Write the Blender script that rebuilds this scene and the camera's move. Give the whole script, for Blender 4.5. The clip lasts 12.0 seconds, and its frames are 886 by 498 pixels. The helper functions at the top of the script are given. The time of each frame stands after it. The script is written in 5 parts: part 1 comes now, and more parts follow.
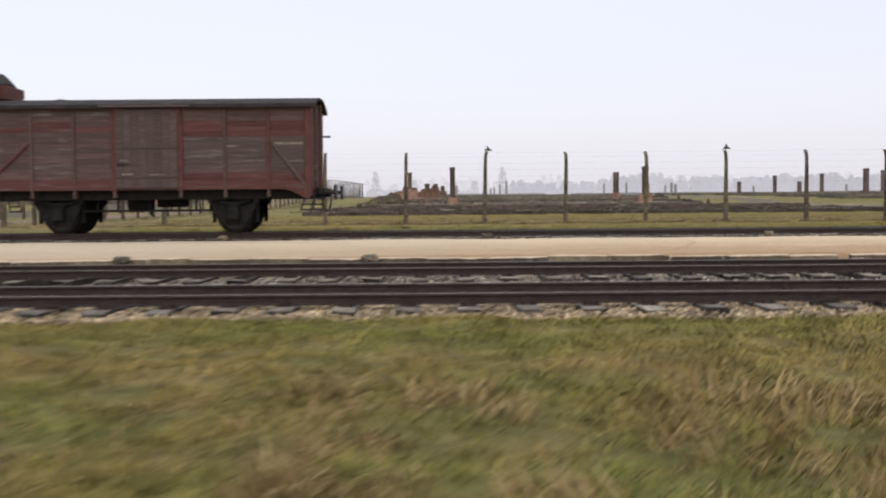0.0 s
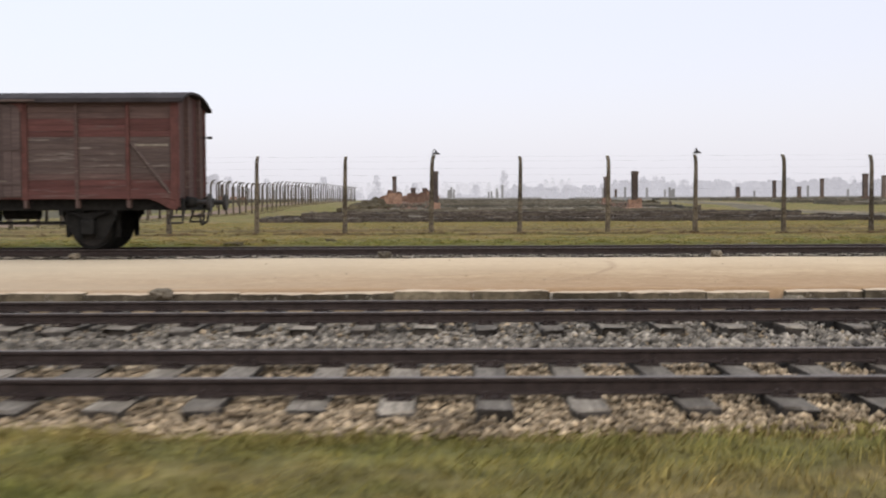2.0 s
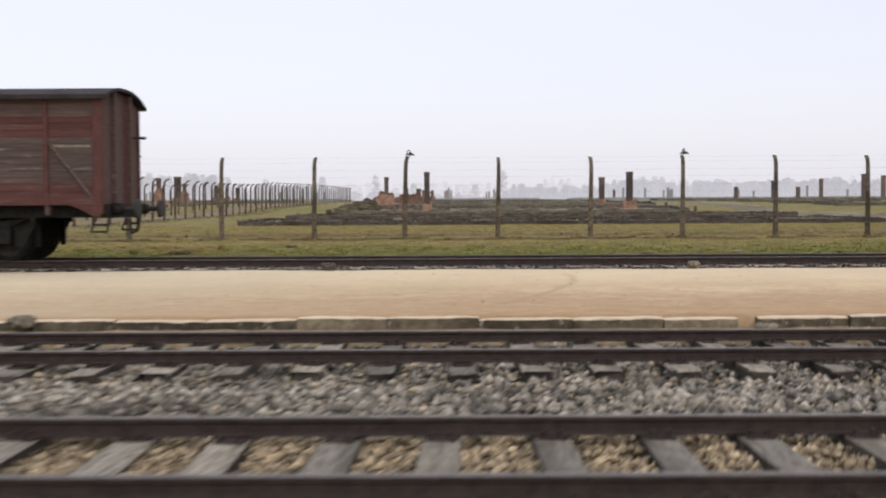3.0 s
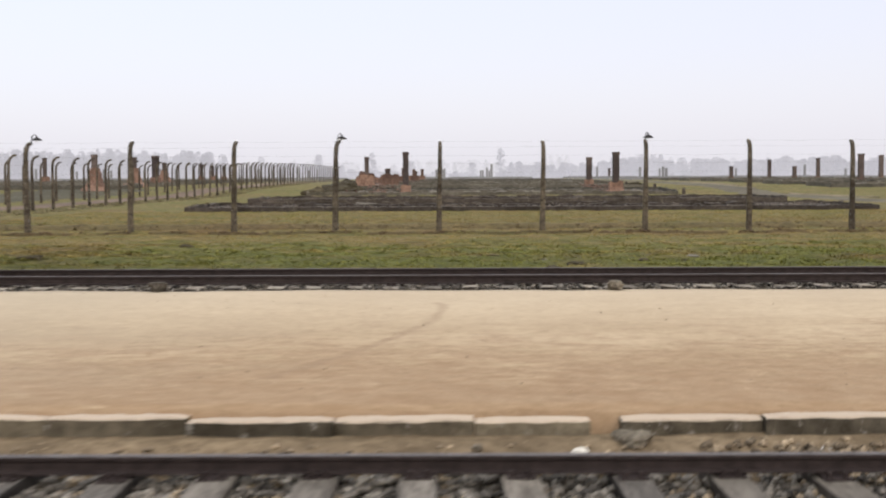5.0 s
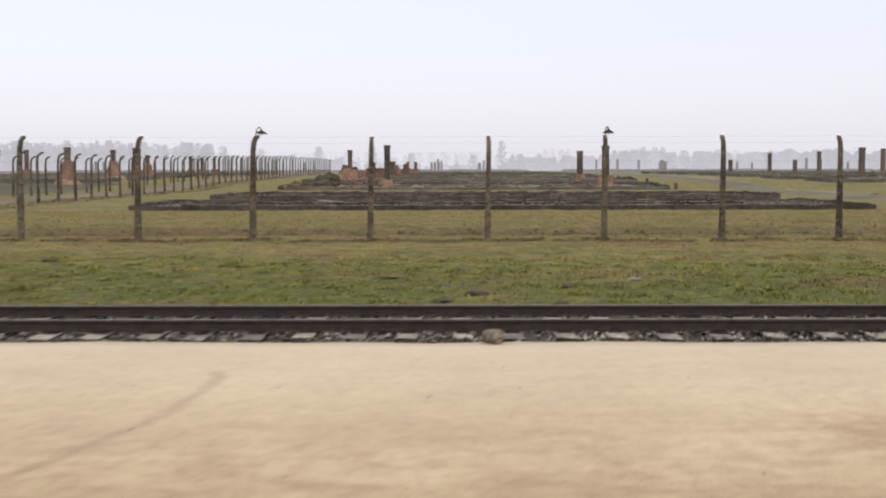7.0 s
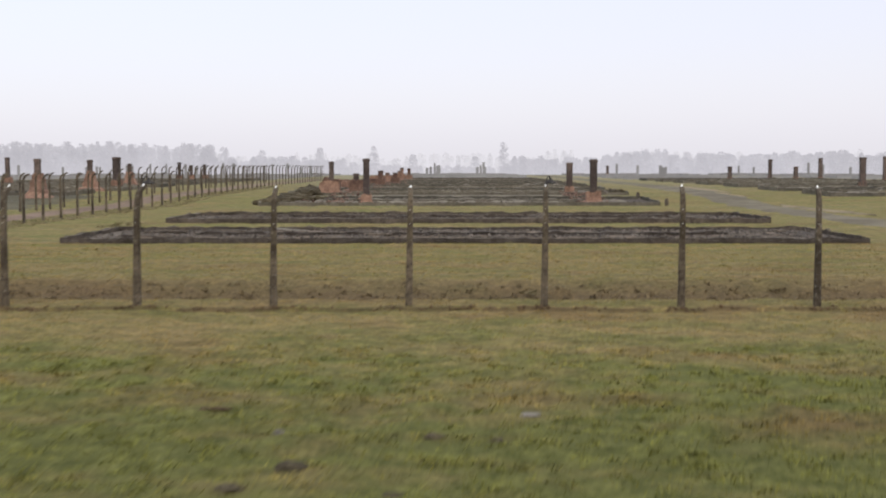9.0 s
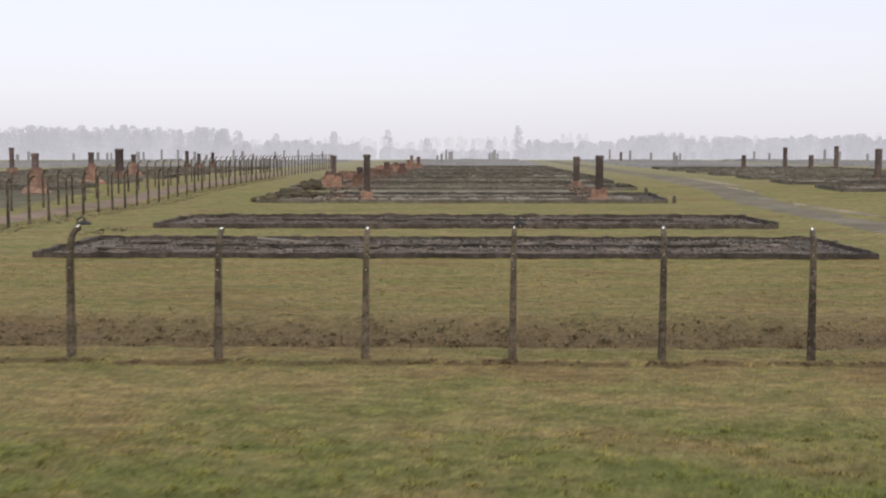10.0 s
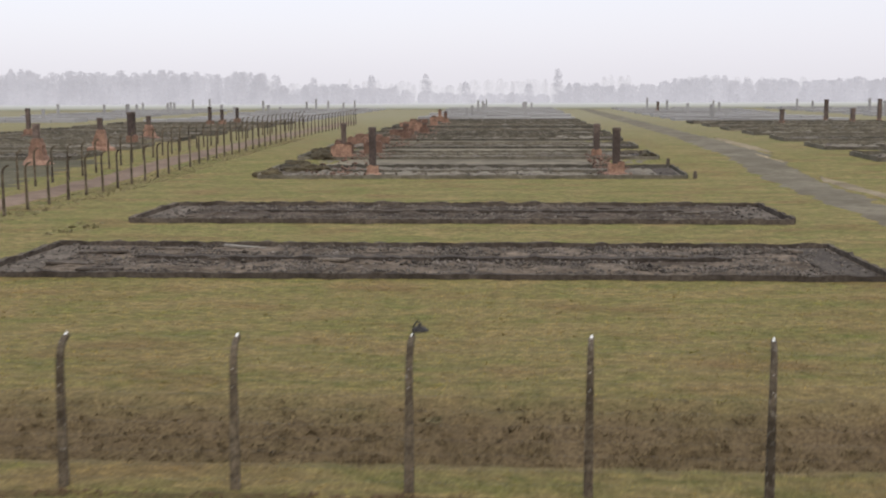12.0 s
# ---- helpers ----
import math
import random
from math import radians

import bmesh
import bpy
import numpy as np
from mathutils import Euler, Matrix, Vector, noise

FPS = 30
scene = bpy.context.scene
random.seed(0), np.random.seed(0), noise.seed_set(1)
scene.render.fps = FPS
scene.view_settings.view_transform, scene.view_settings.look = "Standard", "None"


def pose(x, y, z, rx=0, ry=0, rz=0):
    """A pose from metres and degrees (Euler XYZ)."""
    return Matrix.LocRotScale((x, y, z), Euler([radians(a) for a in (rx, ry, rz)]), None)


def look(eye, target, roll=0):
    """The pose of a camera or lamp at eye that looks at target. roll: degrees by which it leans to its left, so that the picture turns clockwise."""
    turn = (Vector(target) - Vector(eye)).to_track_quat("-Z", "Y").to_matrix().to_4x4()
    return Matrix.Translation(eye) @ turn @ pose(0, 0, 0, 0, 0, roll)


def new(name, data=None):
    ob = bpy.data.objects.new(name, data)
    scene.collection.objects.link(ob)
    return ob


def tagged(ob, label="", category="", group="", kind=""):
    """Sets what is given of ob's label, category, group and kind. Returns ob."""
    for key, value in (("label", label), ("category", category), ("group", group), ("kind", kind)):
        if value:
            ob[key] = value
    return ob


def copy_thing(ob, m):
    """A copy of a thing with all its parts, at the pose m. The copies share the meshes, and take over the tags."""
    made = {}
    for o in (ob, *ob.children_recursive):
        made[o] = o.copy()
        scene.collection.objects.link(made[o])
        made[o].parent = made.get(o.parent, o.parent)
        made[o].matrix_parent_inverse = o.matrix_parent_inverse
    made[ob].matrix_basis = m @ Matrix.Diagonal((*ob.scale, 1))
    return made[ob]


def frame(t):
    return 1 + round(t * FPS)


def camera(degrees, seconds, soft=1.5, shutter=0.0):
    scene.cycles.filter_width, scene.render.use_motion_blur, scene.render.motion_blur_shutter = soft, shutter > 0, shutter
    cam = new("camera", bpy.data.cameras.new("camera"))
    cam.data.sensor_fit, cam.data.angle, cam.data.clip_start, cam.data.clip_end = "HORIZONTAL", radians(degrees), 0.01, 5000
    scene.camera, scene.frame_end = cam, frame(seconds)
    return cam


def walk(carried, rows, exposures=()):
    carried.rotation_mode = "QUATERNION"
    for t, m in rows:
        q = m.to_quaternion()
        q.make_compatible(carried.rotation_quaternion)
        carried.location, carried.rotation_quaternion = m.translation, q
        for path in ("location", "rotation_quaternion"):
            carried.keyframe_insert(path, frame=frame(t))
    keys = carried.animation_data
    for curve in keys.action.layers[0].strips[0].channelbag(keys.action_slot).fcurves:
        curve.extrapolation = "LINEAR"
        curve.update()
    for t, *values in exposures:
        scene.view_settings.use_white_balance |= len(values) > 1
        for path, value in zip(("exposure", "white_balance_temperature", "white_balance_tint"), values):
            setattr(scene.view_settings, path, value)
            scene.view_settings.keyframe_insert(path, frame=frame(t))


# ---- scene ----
# the camera flies forward over the tracks and climbs towards the fence: t, x, y, z, pitch, yaw, lean
cam = camera(44.4, 12.0, soft=2.0, shutter=1.0)
FLIGHT = (
    (0, -12.708, -48.737, 0.865, -2.42, 0.01, -0.48),
    (0.5, -11.974, -47.641, 0.959, -2.27, 0.10, -0.41),
    (1, -11.307, -46.616, 1.013, -2.22, 0.12, -0.39),
    (1.5, -10.762, -45.567, 1.016, -2.21, 0.12, -0.35),
    (2, -10.197, -44.504, 1.069, -2.25, 0.20, -0.26),
    (2.5, -9.744, -43.434, 1.112, -2.25, 0.17, -0.37),
    (3, -9.196, -42.318, 1.197, -2.24, 0.21, -0.32),
    (5, -6.957, -37.880, 1.630, -3.43, 0.18, -0.24),
    (5.5, -6.363, -36.836, 1.695, -3.73, 0.23, -0.17),
    (6, -5.786, -35.691, 1.759, -3.80, 0.29, -0.16),
    (6.5, -5.303, -34.589, 1.820, -3.85, 0.30, -0.09),
    (7, -4.777, -33.363, 1.904, -3.85, 0.34, -0.12),
    (8.8, -2.647, -29.130, 3.175, -3.84, 0.50, -0.02),
    (9, -2.430, -28.620, 3.430, -3.85, 0.55, -0.03),
    (9.5, -1.790, -27.408, 4.123, -4.06, 0.91, -0.00),
    (10, -1.080, -26.130, 4.856, -4.78, 1.38, -0.01),
    (10.5, -0.386, -24.911, 5.568, -5.78, 1.94, -0.09),
    (11, 0.449, -23.606, 6.405, -6.77, 2.55, -0.23),
    (11.5, 1.210, -22.295, 7.094, -7.24, 3.08, -0.42),
    (12, 2.023, -21.122, 7.911, -7.86, 3.61, -0.25),
)


def aimed(x, y, z, pitch, yaw, lean):
    p, w = radians(pitch), radians(yaw)
    way = Vector((-math.sin(w) * math.cos(p), math.cos(w) * math.cos(p), math.sin(p)))
    return look((x, y, z), Vector((x, y, z)) + 10 * way, lean)


walk(cam, [(t, aimed(*row)) for t, *row in FLIGHT])

# ---- world and sun: a closed, misty overcast ----
world = bpy.data.worlds.new("overcast")
scene.world = world
world.use_nodes = True
wn, wl = world.node_tree.nodes, world.node_tree.links
wn.clear()
w_out = wn.new("ShaderNodeOutputWorld")
w_sky = wn.new("ShaderNodeTexSky")
w_sky.sky_type, w_sky.sun_disc = "NISHITA", False
w_sky.sun_elevation, w_sky.sun_rotation = radians(28), radians(150)
w_sky.dust_density = 4.0
w_blue = wn.new("ShaderNodeBackground")
w_blue.inputs["Strength"].default_value = 0.05
wl.new(w_sky.outputs[0], w_blue.inputs["Color"])
w_co = wn.new("ShaderNodeTexCoord")
w_sep = wn.new("ShaderNodeSeparateXYZ")
wl.new(w_co.outputs["Generated"], w_sep.inputs[0])
w_ramp = wn.new("ShaderNodeValToRGB")
w_ramp.color_ramp.interpolation = "EASE"
stops = w_ramp.color_ramp.elements
stops[0].position, stops[0].color = 0.0, (0.392, 0.380, 0.408, 1)
stops[1].position, stops[1].color = 1.0, (0.93, 0.95, 1.0, 1)
for where, tone in ((0.05, (0.395, 0.385, 0.422, 1)), (0.17, (0.380, 0.376, 0.425, 1)), (0.35, (0.55, 0.56, 0.60, 1))):
    stops.new(where).color = tone
wl.new(w_sep.outputs["Z"], w_ramp.inputs[0])
w_cloud = wn.new("ShaderNodeBackground")
w_cloud.inputs["Strength"].default_value = 1.95
wl.new(w_ramp.outputs[0], w_cloud.inputs["Color"])
w_add = wn.new("ShaderNodeAddShader")
wl.new(w_blue.outputs[0], w_add.inputs[0])
wl.new(w_cloud.outputs[0], w_add.inputs[1])
wl.new(w_add.outputs[0], w_out.inputs["Surface"])

sun = new("sun", bpy.data.lights.new("sun", "SUN"))
sun.data.energy, sun.data.angle, sun.data.color = 0.6, radians(40), (1.0, 0.95, 0.88)
sun.matrix_world = look((-20, -60, 40), (0, 0, 0))


# ---- materials ----
def mat(name, rough=0.9, metal=0.0):
    m = bpy.data.materials.new(name)
    m.use_nodes = True
    n = m.node_tree.nodes
    b = n["Principled BSDF"]
    b.inputs["Roughness"].default_value, b.inputs["Metallic"].default_value = rough, metal
    b.inputs["Specular IOR Level"].default_value = 0.08
    return m, n, m.node_tree.links, b


def place_co(n, l, scale=(1, 1, 1), own=False):
    """World position (or an object's own), stretched."""
    if own:
        src = n.new("ShaderNodeTexCoord").outputs["Object"]
    else:
        src = n.new("ShaderNodeNewGeometry").outputs["Position"]
    mp = n.new("ShaderNodeMapping")
    mp.inputs["Scale"].default_value = scale
    l.new(src, mp.inputs["Vector"])
    return mp.outputs[0]


def noise_of(n, l, co, scale, detail=4.0, rough=0.55):
    t = n.new("ShaderNodeTexNoise")
    t.inputs["Scale"].default_value, t.inputs["Detail"].default_value, t.inputs["Roughness"].default_value = scale, detail, rough
    l.new(co, t.inputs["Vector"])
    return t.outputs["Fac"]


def ramp(n, l, fac, *rows):
    r = n.new("ShaderNodeValToRGB")
    e = r.color_ramp.elements
    e[0].position, e[0].color = rows[0][0], (*rows[0][1], 1)
    e[1].position, e[1].color = rows[-1][0], (*rows[-1][1], 1)
    for p, c in rows[1:-1]:
        e.new(p).color = (*c, 1)
    l.new(fac, r.inputs[0])
    return r.outputs[0]


def mixed(n, l, fac, a, b, how="MIX"):
    x = n.new("ShaderNodeMix")
    x.data_type, x.blend_type = "RGBA", how
    for sock, v in ((0, fac), (6, a), (7, b)):
        if isinstance(v, (int, float)):
            x.inputs[sock].default_value = v
        elif isinstance(v, tuple):
            x.inputs[sock].default_value = (*v, 1)
        else:
            l.new(v, x.inputs[sock])
    return x.outputs[2]


def maths(n, l, how, a, b=0.0, c=0.0):
    x = n.new("ShaderNodeMath")
    x.operation = how
    for i, v in enumerate((a, b, c)):
        if isinstance(v, (int, float)):
            x.inputs[i].default_value = v
        else:
            l.new(v, x.inputs[i])
    return x.outputs[0]


def bumped(n, l, b, height, strength=0.4, dist=0.02):
    k = n.new("ShaderNodeBump")
    k.inputs["Strength"].default_value, k.inputs["Distance"].default_value = strength, dist
    l.new(height, k.inputs["Height"])
    l.new(k.outputs[0], b.inputs["Normal"])


def grass_colour(n, l, blades):
    """Winter turf: olive, straw and rust-brown patches of several sizes."""
    co = place_co(n, l)
    big = noise_of(n, l, place_co(n, l, (0.7, 1.3, 1)), 0.22, 3)
    mid = noise_of(n, l, place_co(n, l, (1, 1.5, 1)), 1.3, 5, 0.65)
    fine = noise_of(n, l, co, 9.0 if not blades else 25.0, 5, 0.7)
    green = ramp(n, l, fine, (0.25, (0.031, 0.034, 0.009)), (0.5, (0.076, 0.080, 0.023)), (0.75, (0.138, 0.138, 0.050)))
    straw = ramp(n, l, fine, (0.25, (0.060, 0.043, 0.019)), (0.5, (0.139, 0.104, 0.046)), (0.8, (0.25, 0.192, 0.098)))
    rust = ramp(n, l, fine, (0.3, (0.040, 0.026, 0.014)), (0.7, (0.160, 0.098, 0.044)))
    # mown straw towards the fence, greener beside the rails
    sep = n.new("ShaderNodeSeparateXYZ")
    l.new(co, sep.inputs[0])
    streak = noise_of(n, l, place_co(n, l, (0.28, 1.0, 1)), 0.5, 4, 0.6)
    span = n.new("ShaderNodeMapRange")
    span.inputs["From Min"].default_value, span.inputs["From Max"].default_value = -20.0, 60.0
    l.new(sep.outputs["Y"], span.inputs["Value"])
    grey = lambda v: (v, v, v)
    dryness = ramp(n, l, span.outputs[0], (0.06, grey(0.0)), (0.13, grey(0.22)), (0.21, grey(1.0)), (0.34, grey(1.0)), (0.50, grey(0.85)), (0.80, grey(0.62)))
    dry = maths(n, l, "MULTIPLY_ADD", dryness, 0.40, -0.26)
    near = maths(n, l, "MULTIPLY", maths(n, l, "LESS_THAN", sep.outputs["Y"], -30.0), 0.27)
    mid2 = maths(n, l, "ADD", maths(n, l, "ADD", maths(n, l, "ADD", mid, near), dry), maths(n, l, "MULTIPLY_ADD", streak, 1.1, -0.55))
    blotch = noise_of(n, l, place_co(n, l, (0.55, 1.0, 1)), 0.55, 4, 0.6)
    mid2 = maths(n, l, "MULTIPLY_ADD", maths(n, l, "SUBTRACT", blotch, 0.5), 0.9, mid2)
    f1 = ramp(n, l, mid2, (0.24, grey(0.03)), (0.76, grey(0.95)))
    c = mixed(n, l, f1, green, straw)
    f2 = ramp(n, l, big, (0.52, (0, 0, 0)), (0.68, (0.62, 0.62, 0.62)))
    c = mixed(n, l, f2, c, rust)
    tussock = noise_of(n, l, place_co(n, l, (0.8, 1.2, 1)), 2.4, 4, 0.6)
    c = mixed(n, l, 1.0, c, ramp(n, l, tussock, (0.34, (0.72, 0.74, 0.70)), (0.5, (1.0, 1.0, 1.0)), (0.66, (1.28, 1.26, 1.18))), "MULTIPLY")
    # brightness along y; from y 4 on, its lift puts haze into the turf
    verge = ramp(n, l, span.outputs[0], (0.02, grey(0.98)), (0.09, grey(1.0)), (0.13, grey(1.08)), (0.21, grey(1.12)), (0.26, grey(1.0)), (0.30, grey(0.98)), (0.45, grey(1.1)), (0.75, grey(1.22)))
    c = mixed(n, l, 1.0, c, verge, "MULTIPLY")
    # haze put into the turf colour, paler towards the woods
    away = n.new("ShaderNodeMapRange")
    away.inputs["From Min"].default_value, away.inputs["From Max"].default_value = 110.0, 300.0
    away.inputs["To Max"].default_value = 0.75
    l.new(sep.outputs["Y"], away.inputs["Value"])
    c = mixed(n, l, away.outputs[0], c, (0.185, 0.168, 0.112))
    return c, fine, mid


def turf_material():
    m, n, l, b = mat("winter_turf", 0.95)
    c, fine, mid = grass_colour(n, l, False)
    sep = n.new("ShaderNodeSeparateXYZ")
    l.new(n.new("ShaderNodeNewGeometry").outputs["Position"], sep.inputs[0])
    y = sep.outputs["Y"]
    # dead growth fills the ditch behind the fence, soil shows at the foot of the posts
    wob = maths(n, l, "MULTIPLY", maths(n, l, "SUBTRACT", mid, 0.5), 1.6)
    yw = maths(n, l, "ADD", y, wob)
    sides = []
    for a, b2 in ((1.2, 2.6), (7.8, 5.6)):
        side = n.new("ShaderNodeMapRange")
        side.inputs["From Min"].default_value, side.inputs["From Max"].default_value = a, b2
        l.new(yw, side.inputs["Value"])
        sides.append(side.outputs[0])
    bank = maths(n, l, "MULTIPLY", sides[0], sides[1])
    dead = ramp(n, l, fine, (0.25, (0.030, 0.021, 0.013)), (0.5, (0.085, 0.060, 0.034)), (0.8, (0.165, 0.120, 0.066)))
    c = mixed(n, l, maths(n, l, "MULTIPLY", bank, 0.9), c, dead)
    soil = maths(n, l, "MULTIPLY", maths(n, l, "LESS_THAN", maths(n, l, "ABSOLUTE", maths(n, l, "ADD", maths(n, l, "MULTIPLY_ADD", wob, 0.16, y), 0.31)), 0.10),
                 maths(n, l, "GREATER_THAN", noise_of(n, l, place_co(n, l), 0.8, 3), 0.43))
    c = mixed(n, l, maths(n, l, "MULTIPLY", soil, 0.6), c, (0.062, 0.045, 0.028))
    c = mixed(n, l, 1.0, c, (0.98, 0.98, 0.98), "MULTIPLY")
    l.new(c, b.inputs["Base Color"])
    bumped(n, l, b, fine, 0.9, 0.05)
    return m


def blade_material():
    m, n, l, b = mat("grass_blade", 0.8)
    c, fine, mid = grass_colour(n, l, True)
    geo = n.new("ShaderNodeNewGeometry")
    c = mixed(n, l, 0.8, c, ramp(n, l, geo.outputs["Random Per Island"], (0.0, (1.25, 1.25, 1.0)), (0.5, (1.70, 1.68, 1.38)), (0.9, (2.1, 2.0, 1.6)), (1.0, (2.3, 2.15, 1.8))), "MULTIPLY")
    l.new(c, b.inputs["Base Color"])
    return m


def dead_blade_material():
    m, n, l, b = mat("dead_grass_blade", 0.85)
    geo = n.new("ShaderNodeNewGeometry")
    worn = noise_of(n, l, place_co(n, l), 0.9, 4, 0.65)
    c = ramp(n, l, maths(n, l, "MULTIPLY_ADD", maths(n, l, "SUBTRACT", worn, 0.5), 2.2, geo.outputs["Random Per Island"]), (0.0, (0.050, 0.036, 0.019)), (0.5, (0.106, 0.077, 0.039)), (1.0, (0.195, 0.147, 0.078)))
    l.new(c, b.inputs["Base Color"])
    return m


def straw_material():
    m, n, l, b = mat("straw_blade", 0.85)
    r = n.new("ShaderNodeNewGeometry").outputs["Random Per Island"]
    l.new(ramp(n, l, r, (0.0, (0.105, 0.070, 0.028)), (0.6, (0.200, 0.142, 0.062)), (1.0, (0.34, 0.255, 0.13))), b.inputs["Base Color"])
    return m


def scrub_material():
    m, n, l, b = mat("dry_scrub", 0.9)
    r = n.new("ShaderNodeNewGeometry").outputs["Random Per Island"]
    l.new(ramp(n, l, r, (0.0, (0.095, 0.082, 0.044)), (0.6, (0.175, 0.150, 0.082)), (1.0, (0.26, 0.22, 0.13))), b.inputs["Base Color"])
    return m


def sand_material():
    m, n, l, b = mat("platform_sand", 0.92)
    co = place_co(n, l)
    big = noise_of(n, l, place_co(n, l, (0.6, 1.0, 1)), 0.45, 5, 0.6)
    mid = noise_of(n, l, place_co(n, l, (0.7, 1.3, 1)), 1.7, 6, 0.66)
    fine = noise_of(n, l, co, 60, 4, 0.7)
    c = ramp(n, l, big, (0.36, (0.275, 0.190, 0.104)), (0.5, (0.345, 0.248, 0.145)), (0.64, (0.405, 0.302, 0.186)))
    tread = n.new("ShaderNodeMapRange")
    tread.inputs["From Min"].default_value, tread.inputs["From Max"].default_value = -29.5, -24.0
    tread.inputs["To Min"].default_value, tread.inputs["To Max"].default_value = 0.17, -0.09
    split = n.new("ShaderNodeSeparateXYZ")
    l.new(co, split.inputs[0])
    l.new(split.outputs["Y"], tread.inputs["Value"])
    streaks = noise_of(n, l, place_co(n, l, (0.75, 1.7, 1)), 2.8, 6, 0.72)
    trod = maths(n, l, "ADD", maths(n, l, "MULTIPLY_ADD", mid, 0.5, maths(n, l, "MULTIPLY", streaks, 0.5)), tread.outputs[0])
    c = mixed(n, l, ramp(n, l, trod, (0.46, (0, 0, 0)), (0.60, (0.8, 0.8, 0.8))), c, (0.232, 0.142, 0.078))
    c = mixed(n, l, 0.3, c, ramp(n, l, fine, (0.3, (0.20, 0.145, 0.09)), (0.7, (0.53, 0.42, 0.29))))
    grit = noise_of(n, l, co, 7.0, 6, 0.75)
    c = mixed(n, l, 0.85, c, ramp(n, l, grit, (0.30, (0.72, 0.69, 0.64)), (0.5, (1, 1, 1)), (0.72, (1.20, 1.20, 1.20))), "MULTIPLY")
    scuff = noise_of(n, l, place_co(n, l, (0.8, 1.5, 1)), 3.4, 7, 0.8)
    c = mixed(n, l, ramp(n, l, maths(n, l, "ADD", scuff, tread.outputs[0]), (0.58, (0, 0, 0)), (0.70, (0.42, 0.42, 0.42))), c, (0.235, 0.150, 0.085))
    prints = n.new("ShaderNodeTexVoronoi")
    prints.inputs["Scale"].default_value = 3.2
    l.new(place_co(n, l, (0.7, 1.3, 1)), prints.inputs["Vector"])
    hollow = maths(n, l, "ADD", maths(n, l, "MULTIPLY_ADD", prints.outputs["Distance"], -0.5, maths(n, l, "MULTIPLY", streaks, 0.8)), maths(n, l, "MULTIPLY", tread.outputs[0], 1.2))
    c = mixed(n, l, ramp(n, l, hollow, (0.34, (0, 0, 0)), (0.50, (0.45, 0.45, 0.45))), c, (0.222, 0.138, 0.076))
    sep = n.new("ShaderNodeSeparateXYZ")
    l.new(co, sep.inputs[0])
    x, y = sep.outputs["X"], sep.outputs["Y"]
    # bleached, greyer band along the far side
    c = mixed(n, l, maths(n, l, "MULTIPLY", maths(n, l, "SMOOTH_MAX", 0.0, maths(n, l, "MULTIPLY_ADD", y, 0.14, 3.85), 0.1), 0.62), c, (0.47, 0.39, 0.285))
    # greyer, wetter stretch towards the wagon
    west = n.new("ShaderNodeMapRange")
    west.inputs["From Min"].default_value, west.inputs["From Max"].default_value = -9.0, -19.0
    west.inputs["To Max"].default_value = 0.5
    l.new(maths(n, l, "ADD", x, maths(n, l, "MULTIPLY_ADD", big, 8.0, -4.0)), west.inputs["Value"])
    c = mixed(n, l, west.outputs[0], c, (0.385, 0.335, 0.255))
    # an old washed-out rill that runs across
    way = maths(n, l, "MULTIPLY_ADD", maths(n, l, "POWER", maths(n, l, "ABSOLUTE", maths(n, l, "ADD", y, 23.3)), 1.6), -0.105, -7.0)
    off = maths(n, l, "ABSOLUTE", maths(n, l, "SUBTRACT", maths(n, l, "ADD", x, maths(n, l, "MULTIPLY", maths(n, l, "SUBTRACT", mid, 0.5), 0.35)), way))
    near_rill = n.new("ShaderNodeMapRange")
    near_rill.inputs["From Min"].default_value, near_rill.inputs["From Max"].default_value = 0.11, 0.02
    l.new(off, near_rill.inputs["Value"])
    soft_edge = near_rill.outputs[0]
    rill = maths(n, l, "MULTIPLY", soft_edge, maths(n, l, "MULTIPLY", maths(n, l, "GREATER_THAN", y, -28.6), maths(n, l, "LESS_THAN", y, -22.6)))
    c = mixed(n, l, maths(n, l, "MULTIPLY", rill, 0.33), c, (0.19, 0.125, 0.08))
    # a trodden brown patch
    far_off = maths(n, l, "SQRT", maths(n, l, "ADD", maths(n, l, "POWER", maths(n, l, "MULTIPLY", maths(n, l, "ADD", x, 1.3), 1.5), 2.0), maths(n, l, "POWER", maths(n, l, "ADD", y, 25.4), 2.0)))
    trodden = ramp(n, l, maths(n, l, "MULTIPLY_ADD", scuff, 2.2, maths(n, l, "MULTIPLY", far_off, -0.55)), (0.45, (0, 0, 0)), (0.95, (0.6, 0.6, 0.6)))
    c = mixed(n, l, trodden, c, (0.215, 0.135, 0.075))
    l.new(c, b.inputs["Base Color"])
    bumped(n, l, b, maths(n, l, "MULTIPLY_ADD", grit, 0.4, mid), 0.6, 0.03)
    return m


